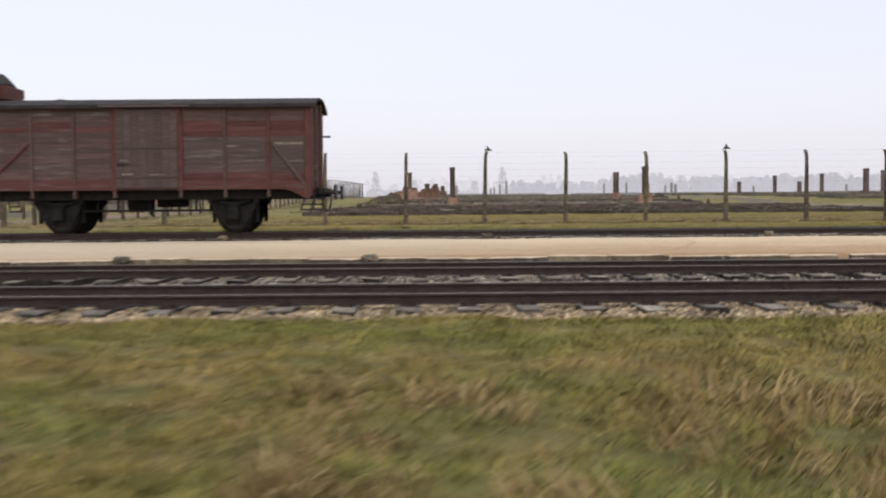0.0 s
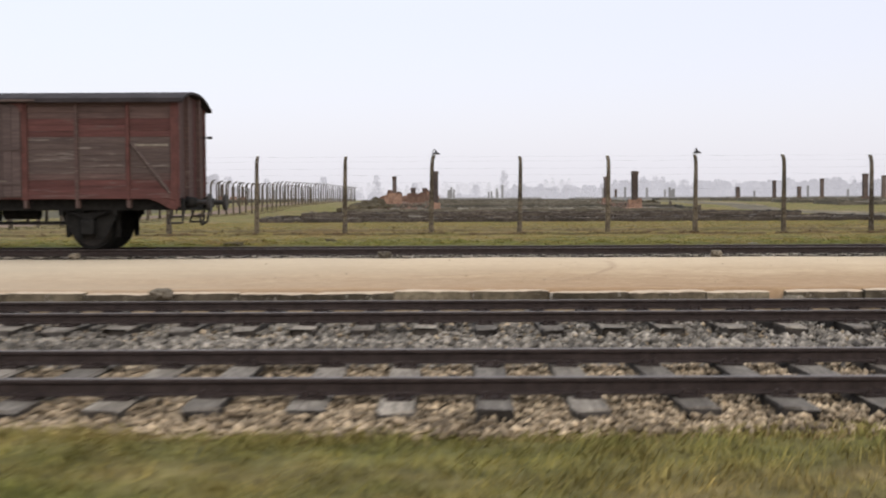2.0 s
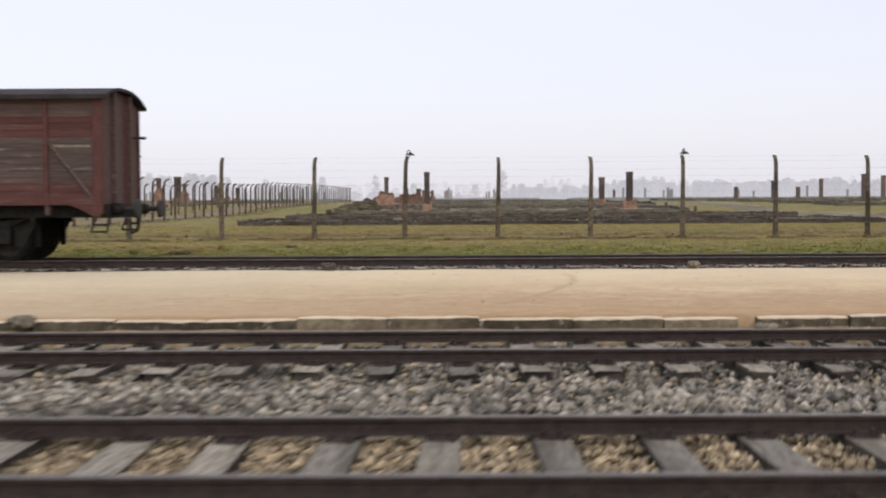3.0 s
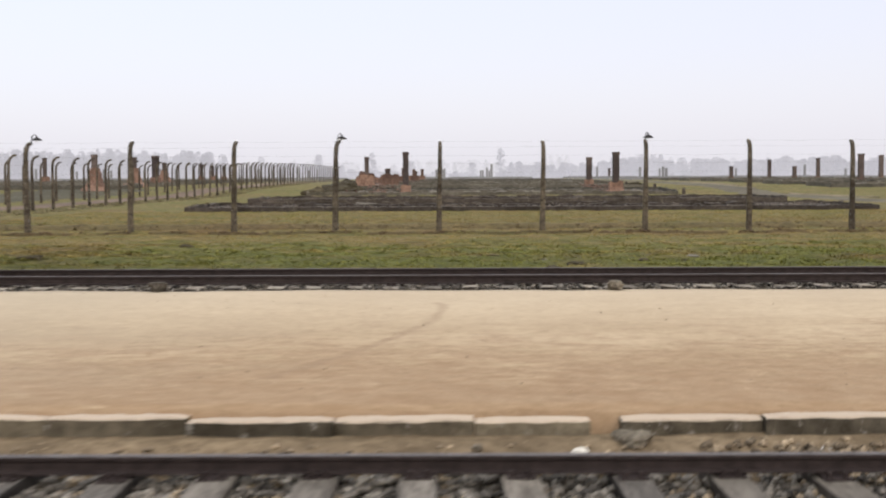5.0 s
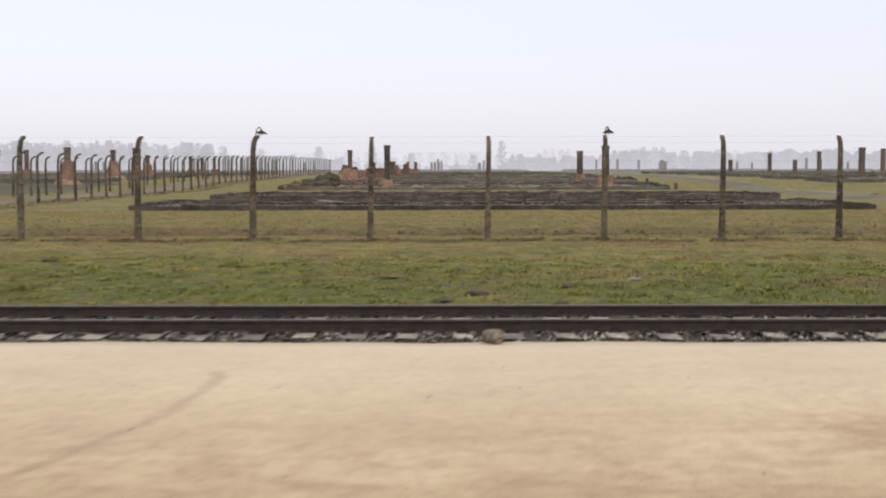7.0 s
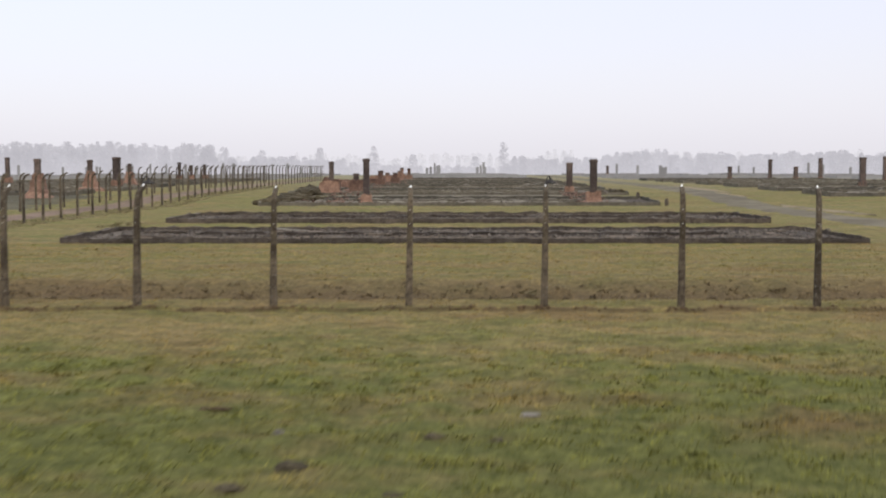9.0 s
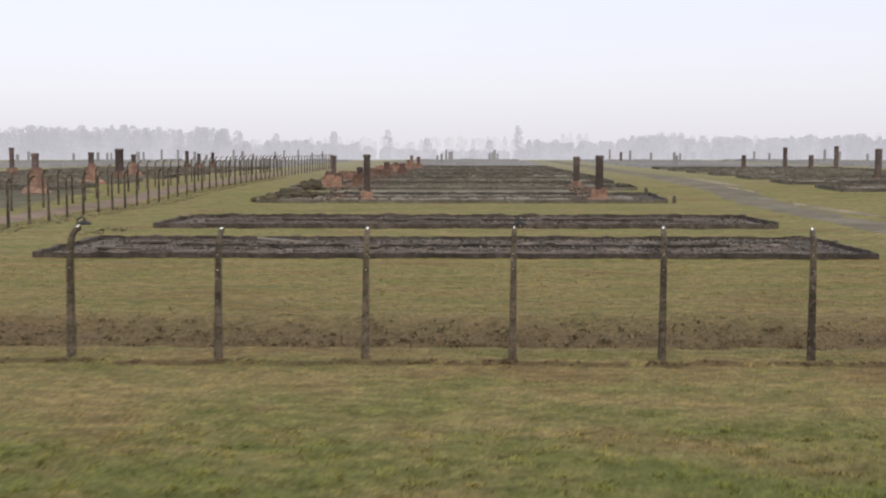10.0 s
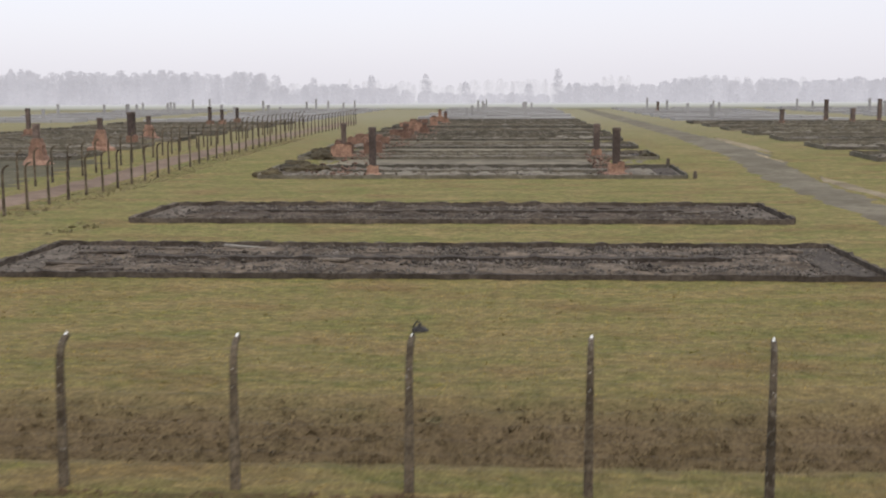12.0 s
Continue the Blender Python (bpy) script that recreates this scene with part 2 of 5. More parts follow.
def stone_material(name, dark, light, scale=8.0, rough=0.9, island=False, own=False, bump=0.5, dist=0.01, top_tint=None, stretch=(1, 1, 1), tones=(0.55, 1.45), chips=None):
    m, n, l, b = mat(name, rough)
    co = place_co(n, l, stretch, own=own)
    f = noise_of(n, l, co, scale, 6, 0.65)
    g = noise_of(n, l, co, scale * 0.13, 3)
    mean = tuple((u + v) / 2 for u, v in zip(dark, light))
    c = ramp(n, l, f, (0.28, dark), (0.5, mean), (0.75, light))
    c = mixed(n, l, ramp(n, l, g, (0.4, (0, 0, 0)), (0.65, (0.65, 0.65, 0.65))), c, tuple(0.75 * u for u in dark))
    if island:
        r = n.new("ShaderNodeNewGeometry").outputs["Random Per Island"]
    else:
        r = n.new("ShaderNodeObjectInfo").outputs["Random"]
    c = mixed(n, l, 0.8, c, ramp(n, l, r, (0.0, (tones[0], tones[0], 1.03 * tones[0])), (0.5, (1, 0.98, 0.95)), (1.0, (tones[1], 0.98 * tones[1], 0.93 * tones[1]))), "MULTIPLY")
    if chips:
        # pale broken spots of a hand's width
        spot = noise_of(n, l, place_co(n, l, (1, 1, 0.6)), 11.0, 4, 0.7)
        c = mixed(n, l, ramp(n, l, spot, (0.60, (0, 0, 0)), (0.66, (0.8, 0.8, 0.8))), c, chips)
    if top_tint:
        # sand-coloured on what faces up, broken up by noise
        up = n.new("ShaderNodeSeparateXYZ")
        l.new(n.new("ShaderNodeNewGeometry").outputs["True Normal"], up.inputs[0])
        c = mixed(n, l, ramp(n, l, maths(n, l, "ADD", up.outputs["Z"], maths(n, l, "MULTIPLY_ADD", f, 0.5, -0.25)), (0.45, (0, 0, 0)), (0.72, (0.75, 0.75, 0.75))), c, top_tint)
    l.new(c, b.inputs["Base Color"])
    bumped(n, l, b, f, bump, dist)
    return m


def plank_material(name, tones, worn, worn_amount, rough=0.8, vary=0.35):
    """Boards with grain along x; old paint that has flaked to grey wood."""
    m, n, l, b = mat(name, rough)
    info = n.new("ShaderNodeObjectInfo").outputs["Random"]
    off = n.new("ShaderNodeCombineXYZ")
    l.new(maths(n, l, "MULTIPLY", info, 37.0), off.inputs[2])
    add = n.new("ShaderNodeVectorMath")
    l.new(place_co(n, l, (1.2, 9, 14)), add.inputs[0])
    l.new(off.outputs[0], add.inputs[1])
    g = noise_of(n, l, add.outputs[0], 1.6, 6, 0.65)
    c = ramp(n, l, g, (0.3, tones[0]), (0.7, tones[1]))
    c = mixed(n, l, 1.0, c, ramp(n, l, info, (0.0, (1 - vary,) * 3), (1.0, (1 + vary, 1 + 0.9 * vary, 1 + 0.85 * vary))), "MULTIPLY")
    p = noise_of(n, l, add.outputs[0], 0.75, 5, 0.7)
    c = mixed(n, l, ramp(n, l, p, (worn_amount, (0, 0, 0)), (worn_amount + 0.09, (0.85, 0.85, 0.85))), c, worn)
    l.new(c, b.inputs["Base Color"])
    bumped(n, l, b, g, 0.4, 0.01)
    return m


def plain_material(name, a, c2, scale=5.0, rough=0.7, metal=0.0):
    m, n, l, b = mat(name, rough, metal)
    f = noise_of(n, l, place_co(n, l), scale, 5, 0.65)
    l.new(ramp(n, l, f, (0.3, a), (0.7, c2)), b.inputs["Base Color"])
    bumped(n, l, b, f, 0.25, 0.006)
    return m


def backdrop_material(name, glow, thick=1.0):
    """Woods beyond the visible range, and far ruins: mostly the mist's light, put into emission."""
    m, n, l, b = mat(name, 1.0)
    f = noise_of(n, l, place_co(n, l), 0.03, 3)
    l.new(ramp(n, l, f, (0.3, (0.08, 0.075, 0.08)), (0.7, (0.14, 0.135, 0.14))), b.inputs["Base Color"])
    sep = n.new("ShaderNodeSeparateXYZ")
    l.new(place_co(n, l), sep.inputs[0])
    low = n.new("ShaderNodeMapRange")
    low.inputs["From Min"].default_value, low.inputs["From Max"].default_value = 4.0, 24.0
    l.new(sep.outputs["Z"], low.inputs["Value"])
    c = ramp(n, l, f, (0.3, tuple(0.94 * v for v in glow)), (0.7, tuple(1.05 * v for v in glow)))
    # thick raises the glow near the ground, where mist lies deepest
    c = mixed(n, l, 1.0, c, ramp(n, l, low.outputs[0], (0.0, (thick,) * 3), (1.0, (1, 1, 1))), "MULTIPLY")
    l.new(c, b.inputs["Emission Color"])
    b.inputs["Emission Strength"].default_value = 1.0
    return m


TURF, BLADE, DEADBLADE, SCRUB, SAND = turf_material(), blade_material(), dead_blade_material(), scrub_material(), sand_material()
STRAW = straw_material()
KERB = stone_material("kerb_concrete", (0.034, 0.028, 0.019), (0.150, 0.128, 0.094), 7, top_tint=(0.50, 0.40, 0.30), tones=(0.6, 1.9), chips=(0.24, 0.22, 0.19))
STONE = stone_material("field_stone", (0.055, 0.046, 0.034), (0.215, 0.185, 0.145), 16, bump=0.9, dist=0.03)
CHALK = stone_material("pale_stone", (0.40, 0.37, 0.32), (0.68, 0.65, 0.60), 14)
GRAVEL_TAN = stone_material("tan_gravel", (0.036, 0.024, 0.015), (0.558, 0.441, 0.302), 16, island=True, tones=(0.32, 1.6))
GRAVEL_GREY = stone_material("grey_ballast", (0.018, 0.015, 0.013), (0.370, 0.333, 0.286), 14, island=True, tones=(0.22, 1.75))
BED = stone_material("ballast_bed", (0.035, 0.028, 0.021), (0.19, 0.155, 0.112), 26, bump=0.9, dist=0.04)
MARGIN = stone_material("washed_soil", (0.075, 0.054, 0.033), (0.215, 0.162, 0.105), 10, bump=0.9, dist=0.03)
SLEEPER = stone_material("weathered_sleeper", (0.056, 0.047, 0.039), (0.275, 0.245, 0.208), 9, rough=0.75, stretch=(3, 0.5, 1))
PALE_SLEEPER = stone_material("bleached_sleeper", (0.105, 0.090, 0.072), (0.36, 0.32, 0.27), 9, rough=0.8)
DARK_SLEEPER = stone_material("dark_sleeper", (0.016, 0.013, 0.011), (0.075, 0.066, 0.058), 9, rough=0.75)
RAIL = plain_material("rusty_rail", (0.019, 0.014, 0.013), (0.044, 0.033, 0.030), 12, 0.6)
RAILTOP = plain_material("rail_head", (0.065, 0.056, 0.053), (0.125, 0.110, 0.104), 8, 0.5)
POST = stone_material("post_concrete", (0.022, 0.017, 0.012), (0.165, 0.136, 0.100), 9, tones=(0.75, 1.2), chips=(0.23, 0.21, 0.18))
PORCELAIN = plain_material("porcelain", (0.62, 0.62, 0.60), (0.78, 0.78, 0.76), 20, 0.25)
KNOB = plain_material("dirty_porcelain", (0.20, 0.19, 0.175), (0.50, 0.49, 0.46), 20, 0.4)
IRON = plain_material("dark_iron", (0.016, 0.015, 0.015), (0.040, 0.036, 0.034), 10, 0.55)
WIRE = plain_material("galvanised_wire", (0.09, 0.085, 0.08), (0.16, 0.155, 0.15), 10, 0.5)
# haze put into far walls and slab floors: paler, flatter tones
FAR_WALL = stone_material("far_wall", (0.070, 0.064, 0.050), (0.160, 0.146, 0.118), 3, bump=0.8, dist=0.05)
FAR_FLOOR = stone_material("worn_slab_floor", (0.066, 0.058, 0.048), (0.175, 0.158, 0.132), 1.1, bump=0.6, dist=0.04, stretch=(0.5, 1.6, 1))
RUBBLE = stone_material("rubble", (0.020, 0.017, 0.014), (0.19, 0.166, 0.146), 5, island=True)
RUIN_WALL = stone_material("ruin_wall", (0.032, 0.026, 0.021), (0.138, 0.116, 0.096), 4, bump=0.9, dist=0.05)
RUIN_FLOOR = stone_material("ruin_floor", (0.018, 0.013, 0.009), (0.150, 0.120, 0.094), 2.4, bump=1.0, dist=0.08, stretch=(0.7, 1.2, 1))
SLAB = stone_material("slab_concrete", (0.085, 0.078, 0.07), (0.22, 0.205, 0.185), 3)
BRICK_BITS = stone_material("broken_brick", (0.055, 0.038, 0.031), (0.250, 0.158, 0.120), 5, island=True, tones=(0.35, 1.35))
PALE_SAND = stone_material("spilled_sand", (0.185, 0.145, 0.088), (0.37, 0.305, 0.205), 1.3)
BRICK = stone_material("old_brick", (0.095, 0.060, 0.046), (0.285, 0.178, 0.132), 5)
SOOT_BRICK = stone_material("sooty_brick", (0.052, 0.042, 0.038), (0.150, 0.116, 0.102), 3)
ROAD = stone_material("gravel_road", (0.128, 0.108, 0.072), (0.255, 0.222, 0.160), 1.2, bump=0.9, dist=0.05)
YARD = stone_material("dark_yard", (0.052, 0.045, 0.034), (0.165, 0.146, 0.112), 0.35, bump=0.8, dist=0.06)
WEEDS = stone_material("dead_weeds", (0.066, 0.060, 0.036), (0.175, 0.155, 0.098), 0.9, bump=0.9, dist=0.06, stretch=(0.6, 1.0, 1))
SOIL = stone_material("bare_soil", (0.048, 0.032, 0.019), (0.120, 0.085, 0.051), 8)
EARTH = stone_material("dark_earth", (0.034, 0.028, 0.018), (0.105, 0.088, 0.056), 12, bump=0.9, dist=0.03)
DIRT = stone_material("brown_dirt", (0.14, 0.095, 0.068), (0.28, 0.205, 0.155), 1.1)
WAGON_RED = plank_material("red_paint_board", ((0.056, 0.027, 0.025), (0.094, 0.042, 0.038)), (0.090, 0.066, 0.060), 0.56, 0.8, 0.18)
WAGON_BROWN = plank_material("brown_worn_board", ((0.050, 0.034, 0.031), (0.092, 0.062, 0.056)), (0.140, 0.114, 0.102), 0.60, 0.8, 0.13)
WAGON_DOOR = plank_material("grey_brown_board", ((0.046, 0.034, 0.032), (0.080, 0.060, 0.056)), (0.17, 0.148, 0.132), 0.66, 0.8, 0.12)
WAGON_WORN = plank_material("scuffed_board", ((0.048, 0.036, 0.033), (0.086, 0.065, 0.059)), (0.150, 0.129, 0.117), 0.57, 0.8, 0.14)
WAGON_FRAME = plain_material("red_painted_steel", (0.052, 0.024, 0.021), (0.092, 0.041, 0.036), 6, 0.65)
ROOFING = plain_material("roof_felt", (0.016, 0.014, 0.015), (0.040, 0.034, 0.036), 2.5, 0.8)
UNDER = plain_material("black_underframe", (0.006, 0.006, 0.006), (0.018, 0.017, 0.016), 8, 0.8)
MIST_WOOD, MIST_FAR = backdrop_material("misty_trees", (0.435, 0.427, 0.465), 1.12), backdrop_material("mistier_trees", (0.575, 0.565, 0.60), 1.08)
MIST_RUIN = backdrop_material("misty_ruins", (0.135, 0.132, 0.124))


# ---- mesh helpers ----
def mesh_of(name, verts, faces, material):
    me = bpy.data.meshes.new(name)
    me.from_pydata([tuple(v) for v in verts], [], [tuple(f) for f in faces])
    me.materials.append(material)
    return me


def link_mesh(name, me, parent=None, label="", m=None):
    ob = new(name, me)
    if parent is not None:
        ob.parent = parent
    if m is not None:
        ob.matrix_local = m
    if label:
        ob["label"] = label
    return ob


def part(name, bm, material, parent=None, label="", m=None, smooth=False):
    me = bpy.data.meshes.new(name)
    bm.to_mesh(me)
    bm.free()
    me.materials.append(material)
    if smooth:
        for p in me.polygons:
            p.use_smooth = True
    return link_mesh(name, me, parent, label, m)


def box(bm, x0, x1, y0, y1, z0, z1, bev=0.0):
    r = bmesh.ops.create_cube(bm, size=1.0)
    vs = r["verts"]
    bmesh.ops.transform(bm, verts=vs, matrix=Matrix.LocRotScale(((x0 + x1) / 2, (y0 + y1) / 2, (z0 + z1) / 2), None, (x1 - x0, y1 - y0, z1 - z0)))
    if bev:
        es = list({e for v in vs for e in v.link_edges})
        bmesh.ops.bevel(bm, geom=es, offset=bev, segments=1, affect="EDGES")
    return vs


def boxed(x0, x1, y0, y1, z0, z1, bev=0.0):
    bm = bmesh.new()
    box(bm, x0, x1, y0, y1, z0, z1, bev)
    return bm


def rod(bm, a, b, r, r2=None, seg=8):
    a, b = Vector(a), Vector(b)
    d = b - a
    m = Matrix.Translation((a + b) / 2) @ d.to_track_quat("Z", "Y").to_matrix().to_4x4()
    return bmesh.ops.create_cone(bm, cap_ends=True, segments=seg, radius1=r, radius2=r if r2 is None else r2, depth=d.length, matrix=m)["verts"]


def rodded(a, b, r, r2=None, seg=8):
    bm = bmesh.new()
    rod(bm, a, b, r, r2, seg)
    return bm


def swept(rings):
    """A skin over rings of equal count, capped at both ends."""
    bm = bmesh.new()
    vs = [[bm.verts.new(p) for p in ring] for ring in rings]
    k = len(rings[0])
    for a, b in zip(vs, vs[1:]):
        for i in range(k):
            bm.faces.new((a[i], a[(i + 1) % k], b[(i + 1) % k], b[i]))
    bm.faces.new(list(reversed(vs[0])))
    bm.faces.new(vs[-1])
    bmesh.ops.recalc_face_normals(bm, faces=bm.faces[:])
    return bm


def lump(r, squash=0.6, seed=0, detail=2):
    bm = bmesh.new()
    bmesh.ops.create_icosphere(bm, subdivisions=detail, radius=r)
    for v in bm.verts:
        k = 1 + 0.35 * noise.noise(v.co / r * 1.3 + Vector((seed * 7.1, 3, 1)))
        v.co = Vector((v.co.x * k, v.co.y * k, v.co.z * k * squash))
    return bm


def empty(name, m=None):
    ob = new(name)
    ob.empty_display_size = 0.2
    if m is not None:
        ob.matrix_world = m
    return ob


def fbm(x, y, s, seed=0.0):
    return noise.fractal(Vector((x * s, y * s, seed)), 0.6, 2.0, 4)


# ---- ground ----
PROFILE = ((-2000, -0.4), (-60, -0.34), (-46, -0.30), (-38.2, -0.29), (-37.7, -0.36), (-37.3, -0.44), (-30.0, -0.44), (-29.8, -0.42), (-21.0, -0.42), (-20.5, -0.30), (-18.0, -0.16),
           (-17.4, -0.01), (-14, -0.05), (-9, -0.12), (-3, -0.09), (-0.37, -0.10), (-0.27, -0.01), (1.5, 0.0), (2.0, -0.12), (3.2, -0.85), (4.2, -0.90), (6.0, -0.30), (7.0, 0.0), (20, 0.0), (30, 0.06), (50, 0.2), (82, 0.40), (101, 1.1), (150, 1.8), (415, 3.8), (3000, 3.8))


def rise(y):
    """The camp's ground climbs gently towards the woods."""
    return float(np.interp(y, (20, 30, 50, 82, 101, 150, 415), (0.0, 0.06, 0.2, 0.40, 1.1, 1.8, 3.8)))


def slope(y):
    return math.degrees(math.atan((rise(y + 9.6) - rise(y)) / 9.6))


def ground_z(x, y, rough=True):
    # the little step along the fence wanders
    at = y + 0.06 * fbm(x, 0.0, 0.45, 6.0) if rough and -0.7 < y < 1.2 else y
    z = float(np.interp(at, [p[0] for p in PROFILE], [p[1] for p in PROFILE]))
    if rough and y < -39.0:
        z += 0.06 * fbm(x, y, 1.1, 21.0) * min(1.0, (-39.0 - y) / 1.5)
    if rough and (y < -37.7 or y > -17.4):
        z += 0.05 * fbm(x, y, 0.7, 2.0)
        if -17.0 < y < -5.0:
            z += 0.07 * fbm(x, y, 1.5, 3.0) * min(1.0, (y + 17.0) / 1.5)
        if 2.0 < y < 7.0:
            z += 0.14 * fbm(x, y, 1.6, 5.0)
    return z


def build_ground():
    xs = np.unique(np.concatenate([np.arange(-34, 26, 0.5), np.arange(-120, 121, 5.0), np.array([-2500, -1500, -900, -500, -300, -200, 200, 300, 500, 900, 1500, 2500.0])]))
    ys = np.unique(np.concatenate([np.arange(-50, -36.8, 0.25), np.arange(-37, -17, 0.5), np.arange(-18, 26, 0.3), np.array([-0.44, -0.38, -0.33, -0.28, -0.23]), np.arange(26, 132, 2.0), np.array([-2000, -900, -400, -150, -80, -60, 150, 200, 260, 350, 415, 500, 800, 1300, 2000, 3000.0])]))
    verts = [(x, y, ground_z(x, y)) for y in ys for x in xs]
    k = len(xs)
    faces = [(j * k + i, j * k + i + 1, (j + 1) * k + i + 1, (j + 1) * k + i) for j in range(len(ys) - 1) for i in range(k - 1)]
    me = mesh_of("ground", verts, faces, TURF)
    for p in me.polygons:
        p.use_smooth = True
    tagged(new("ground", me), "flat winter turf in olive and straw, with a ditch", "grass", kind="structure")


build_ground()

# trackside platform of rolled sand
def build_platform():
    xs, ys = np.arange(-70, 50.1, 0.5), np.linspace(-30.0, -20.55, 24)
    def top(x, y):
        edge = 0.09 * fbm(x, 0, 1.1, 9.0)
        return (x, y + (edge if y > -20.7 else 0), -0.045 - 0.022 * max(0.0, (y + 23.0) / 2.4) + 0.018 * fbm(x, y, 0.5, 4.0))
    k = len(xs)
    verts = [top(x, y) for y in ys for x in xs]
    faces = [(j * k + i, j * k + i + 1, (j + 1) * k + i + 1, (j + 1) * k + i) for j in range(len(ys) - 1) for i in range(k - 1)]
    n0 = len(verts)
    verts += [(verts[(len(ys) - 1) * k + i][0], verts[(len(ys) - 1) * k + i][1] + 0.12, -0.45) for i in range(k)]
    faces += [((len(ys) - 1) * k + i, (len(ys) - 1) * k + i + 1, n0 + i + 1, n0 + i) for i in range(k - 1)]
    n1 = len(verts)
    verts += [(x, -30.0, -0.45) for x in xs]
    faces += [(n1 + i, n1 + i + 1, i + 1, i) for i in range(k - 1)]
    me = mesh_of("platform", verts, faces, SAND)
    for p in me.polygons:
        p.use_smooth = True
    tagged(new("platform", me), "long low platform of pale rolled sand between tracks", "platform", kind="structure")


build_platform()


# ---- grass blades ----
def blades(name, label, material, count, x0, x1, y0, y1, height, width, seed, lean=0.6, keep=None, base=None):
    rng = np.random.default_rng(seed)
    x, y = rng.uniform(x0, x1, count), rng.uniform(y0, y1, count)
    if keep is not None:
        ok = keep(x, y, rng)
        x, y = x[ok], y[ok]
    c = len(x)
    z = np.array([ground_z(a, b) for a, b in zip(x, y)]) - 0.01
    h = height * rng.uniform(0.45, 1.25, c)
    w = width * rng.uniform(0.6, 1.4, c)
    a, tilt, ta = rng.uniform(0, 2 * np.pi, c), lean * rng.uniform(0.2, 1.3, c), rng.uniform(0, 2 * np.pi, c)
    v = np.empty((c, 3, 3), np.float32)
    v[:, 0] = np.stack([x - w * np.cos(a), y - w * np.sin(a), z], 1)
    v[:, 1] = np.stack([x + w * np.cos(a), y + w * np.sin(a), z], 1)
    v[:, 2] = np.stack([x + h * np.sin(tilt) * np.cos(ta), y + h * np.sin(tilt) * np.sin(ta), z + h * np.cos(tilt)], 1)
    me = bpy.data.meshes.new(name)
    me.vertices.add(3 * c)
    me.vertices.foreach_set("co", v.ravel())
    me.loops.add(3 * c)
    me.loops.foreach_set("vertex_index", np.arange(3 * c, dtype=np.int32))
    me.polygons.add(c)
    me.polygons.foreach_set("loop_start", np.arange(0, 3 * c, 3, dtype=np.int32))
    me.update(calc_edges=True)
    me.materials.append(material)
    tagged(new(name, me), label, "grass", kind="stuff")


def tufts(name, label, material, count, per, x0, x1, y0, y1, height, width, seed, keep=None):
    """Clumps of longer, bent blades that lean one way together."""
    rng = np.random.default_rng(seed)
    cx, cy = rng.uniform(x0, x1, count), rng.uniform(y0, y1, count)
    if keep is not None:
        ok = keep(cx, cy, rng)
        cx, cy = cx[ok], cy[ok]
    c = len(cx)
    big = rng.uniform(0.5, 1.3, c)
    lean, way = rng.uniform(0.7, 1.35, c), rng.uniform(0, 6.283, c)
    rep = lambda q: np.repeat(q, per)
    n = c * per
    x, y = rep(cx) + rng.normal(0, 0.07, n) * rep(big), rep(cy) + rng.normal(0, 0.07, n) * rep(big)
    z = np.repeat([ground_z(a, b) for a, b in zip(cx, cy)], per) - 0.015
    h = height * rep(big) * rng.uniform(0.5, 1.2, n)
    w = width * rng.uniform(0.6, 1.4, n)
    a = rng.uniform(0, 6.283, n)
    ti, ta = np.minimum(1.45, rep(lean) * rng.uniform(0.6, 1.3, n)), rep(way) + rng.normal(0, 0.55, n)
    ox, oy = np.cos(ta), np.sin(ta)
    v = np.empty((n, 5, 3), np.float32)
    for k, (f, t2, ww) in enumerate(((0, 0, 1), (0, 0, -1), (0.55, 0.75, -0.7), (0.55, 0.75, 0.7), (1, 1.15, 0))):
        hx = h * f * np.sin(ti * t2)
        v[:, k] = np.stack([x + hx * ox + ww * w * np.cos(a), y + hx * oy + ww * w * np.sin(a), z + h * f * np.cos(np.minimum(1.5, ti * t2))], 1)
    me = bpy.data.meshes.new(name)
    me.vertices.add(5 * n)
    me.vertices.foreach_set("co", v.ravel())
    idx = (np.array([0, 1, 2, 3, 3, 2, 4], np.int32)[None] + 5 * np.arange(n, dtype=np.int32)[:, None]).ravel()
    me.loops.add(len(idx))
    me.loops.foreach_set("vertex_index", idx)
    me.polygons.add(2 * n)
    me.polygons.foreach_set("loop_start", (7 * np.arange(n, dtype=np.int32)[:, None] + np.array([0, 4], np.int32)[None]).ravel())
    me.update(calc_edges=True)
    me.materials.append(material)
    tagged(new(name, me), label, "grass", kind="stuff")


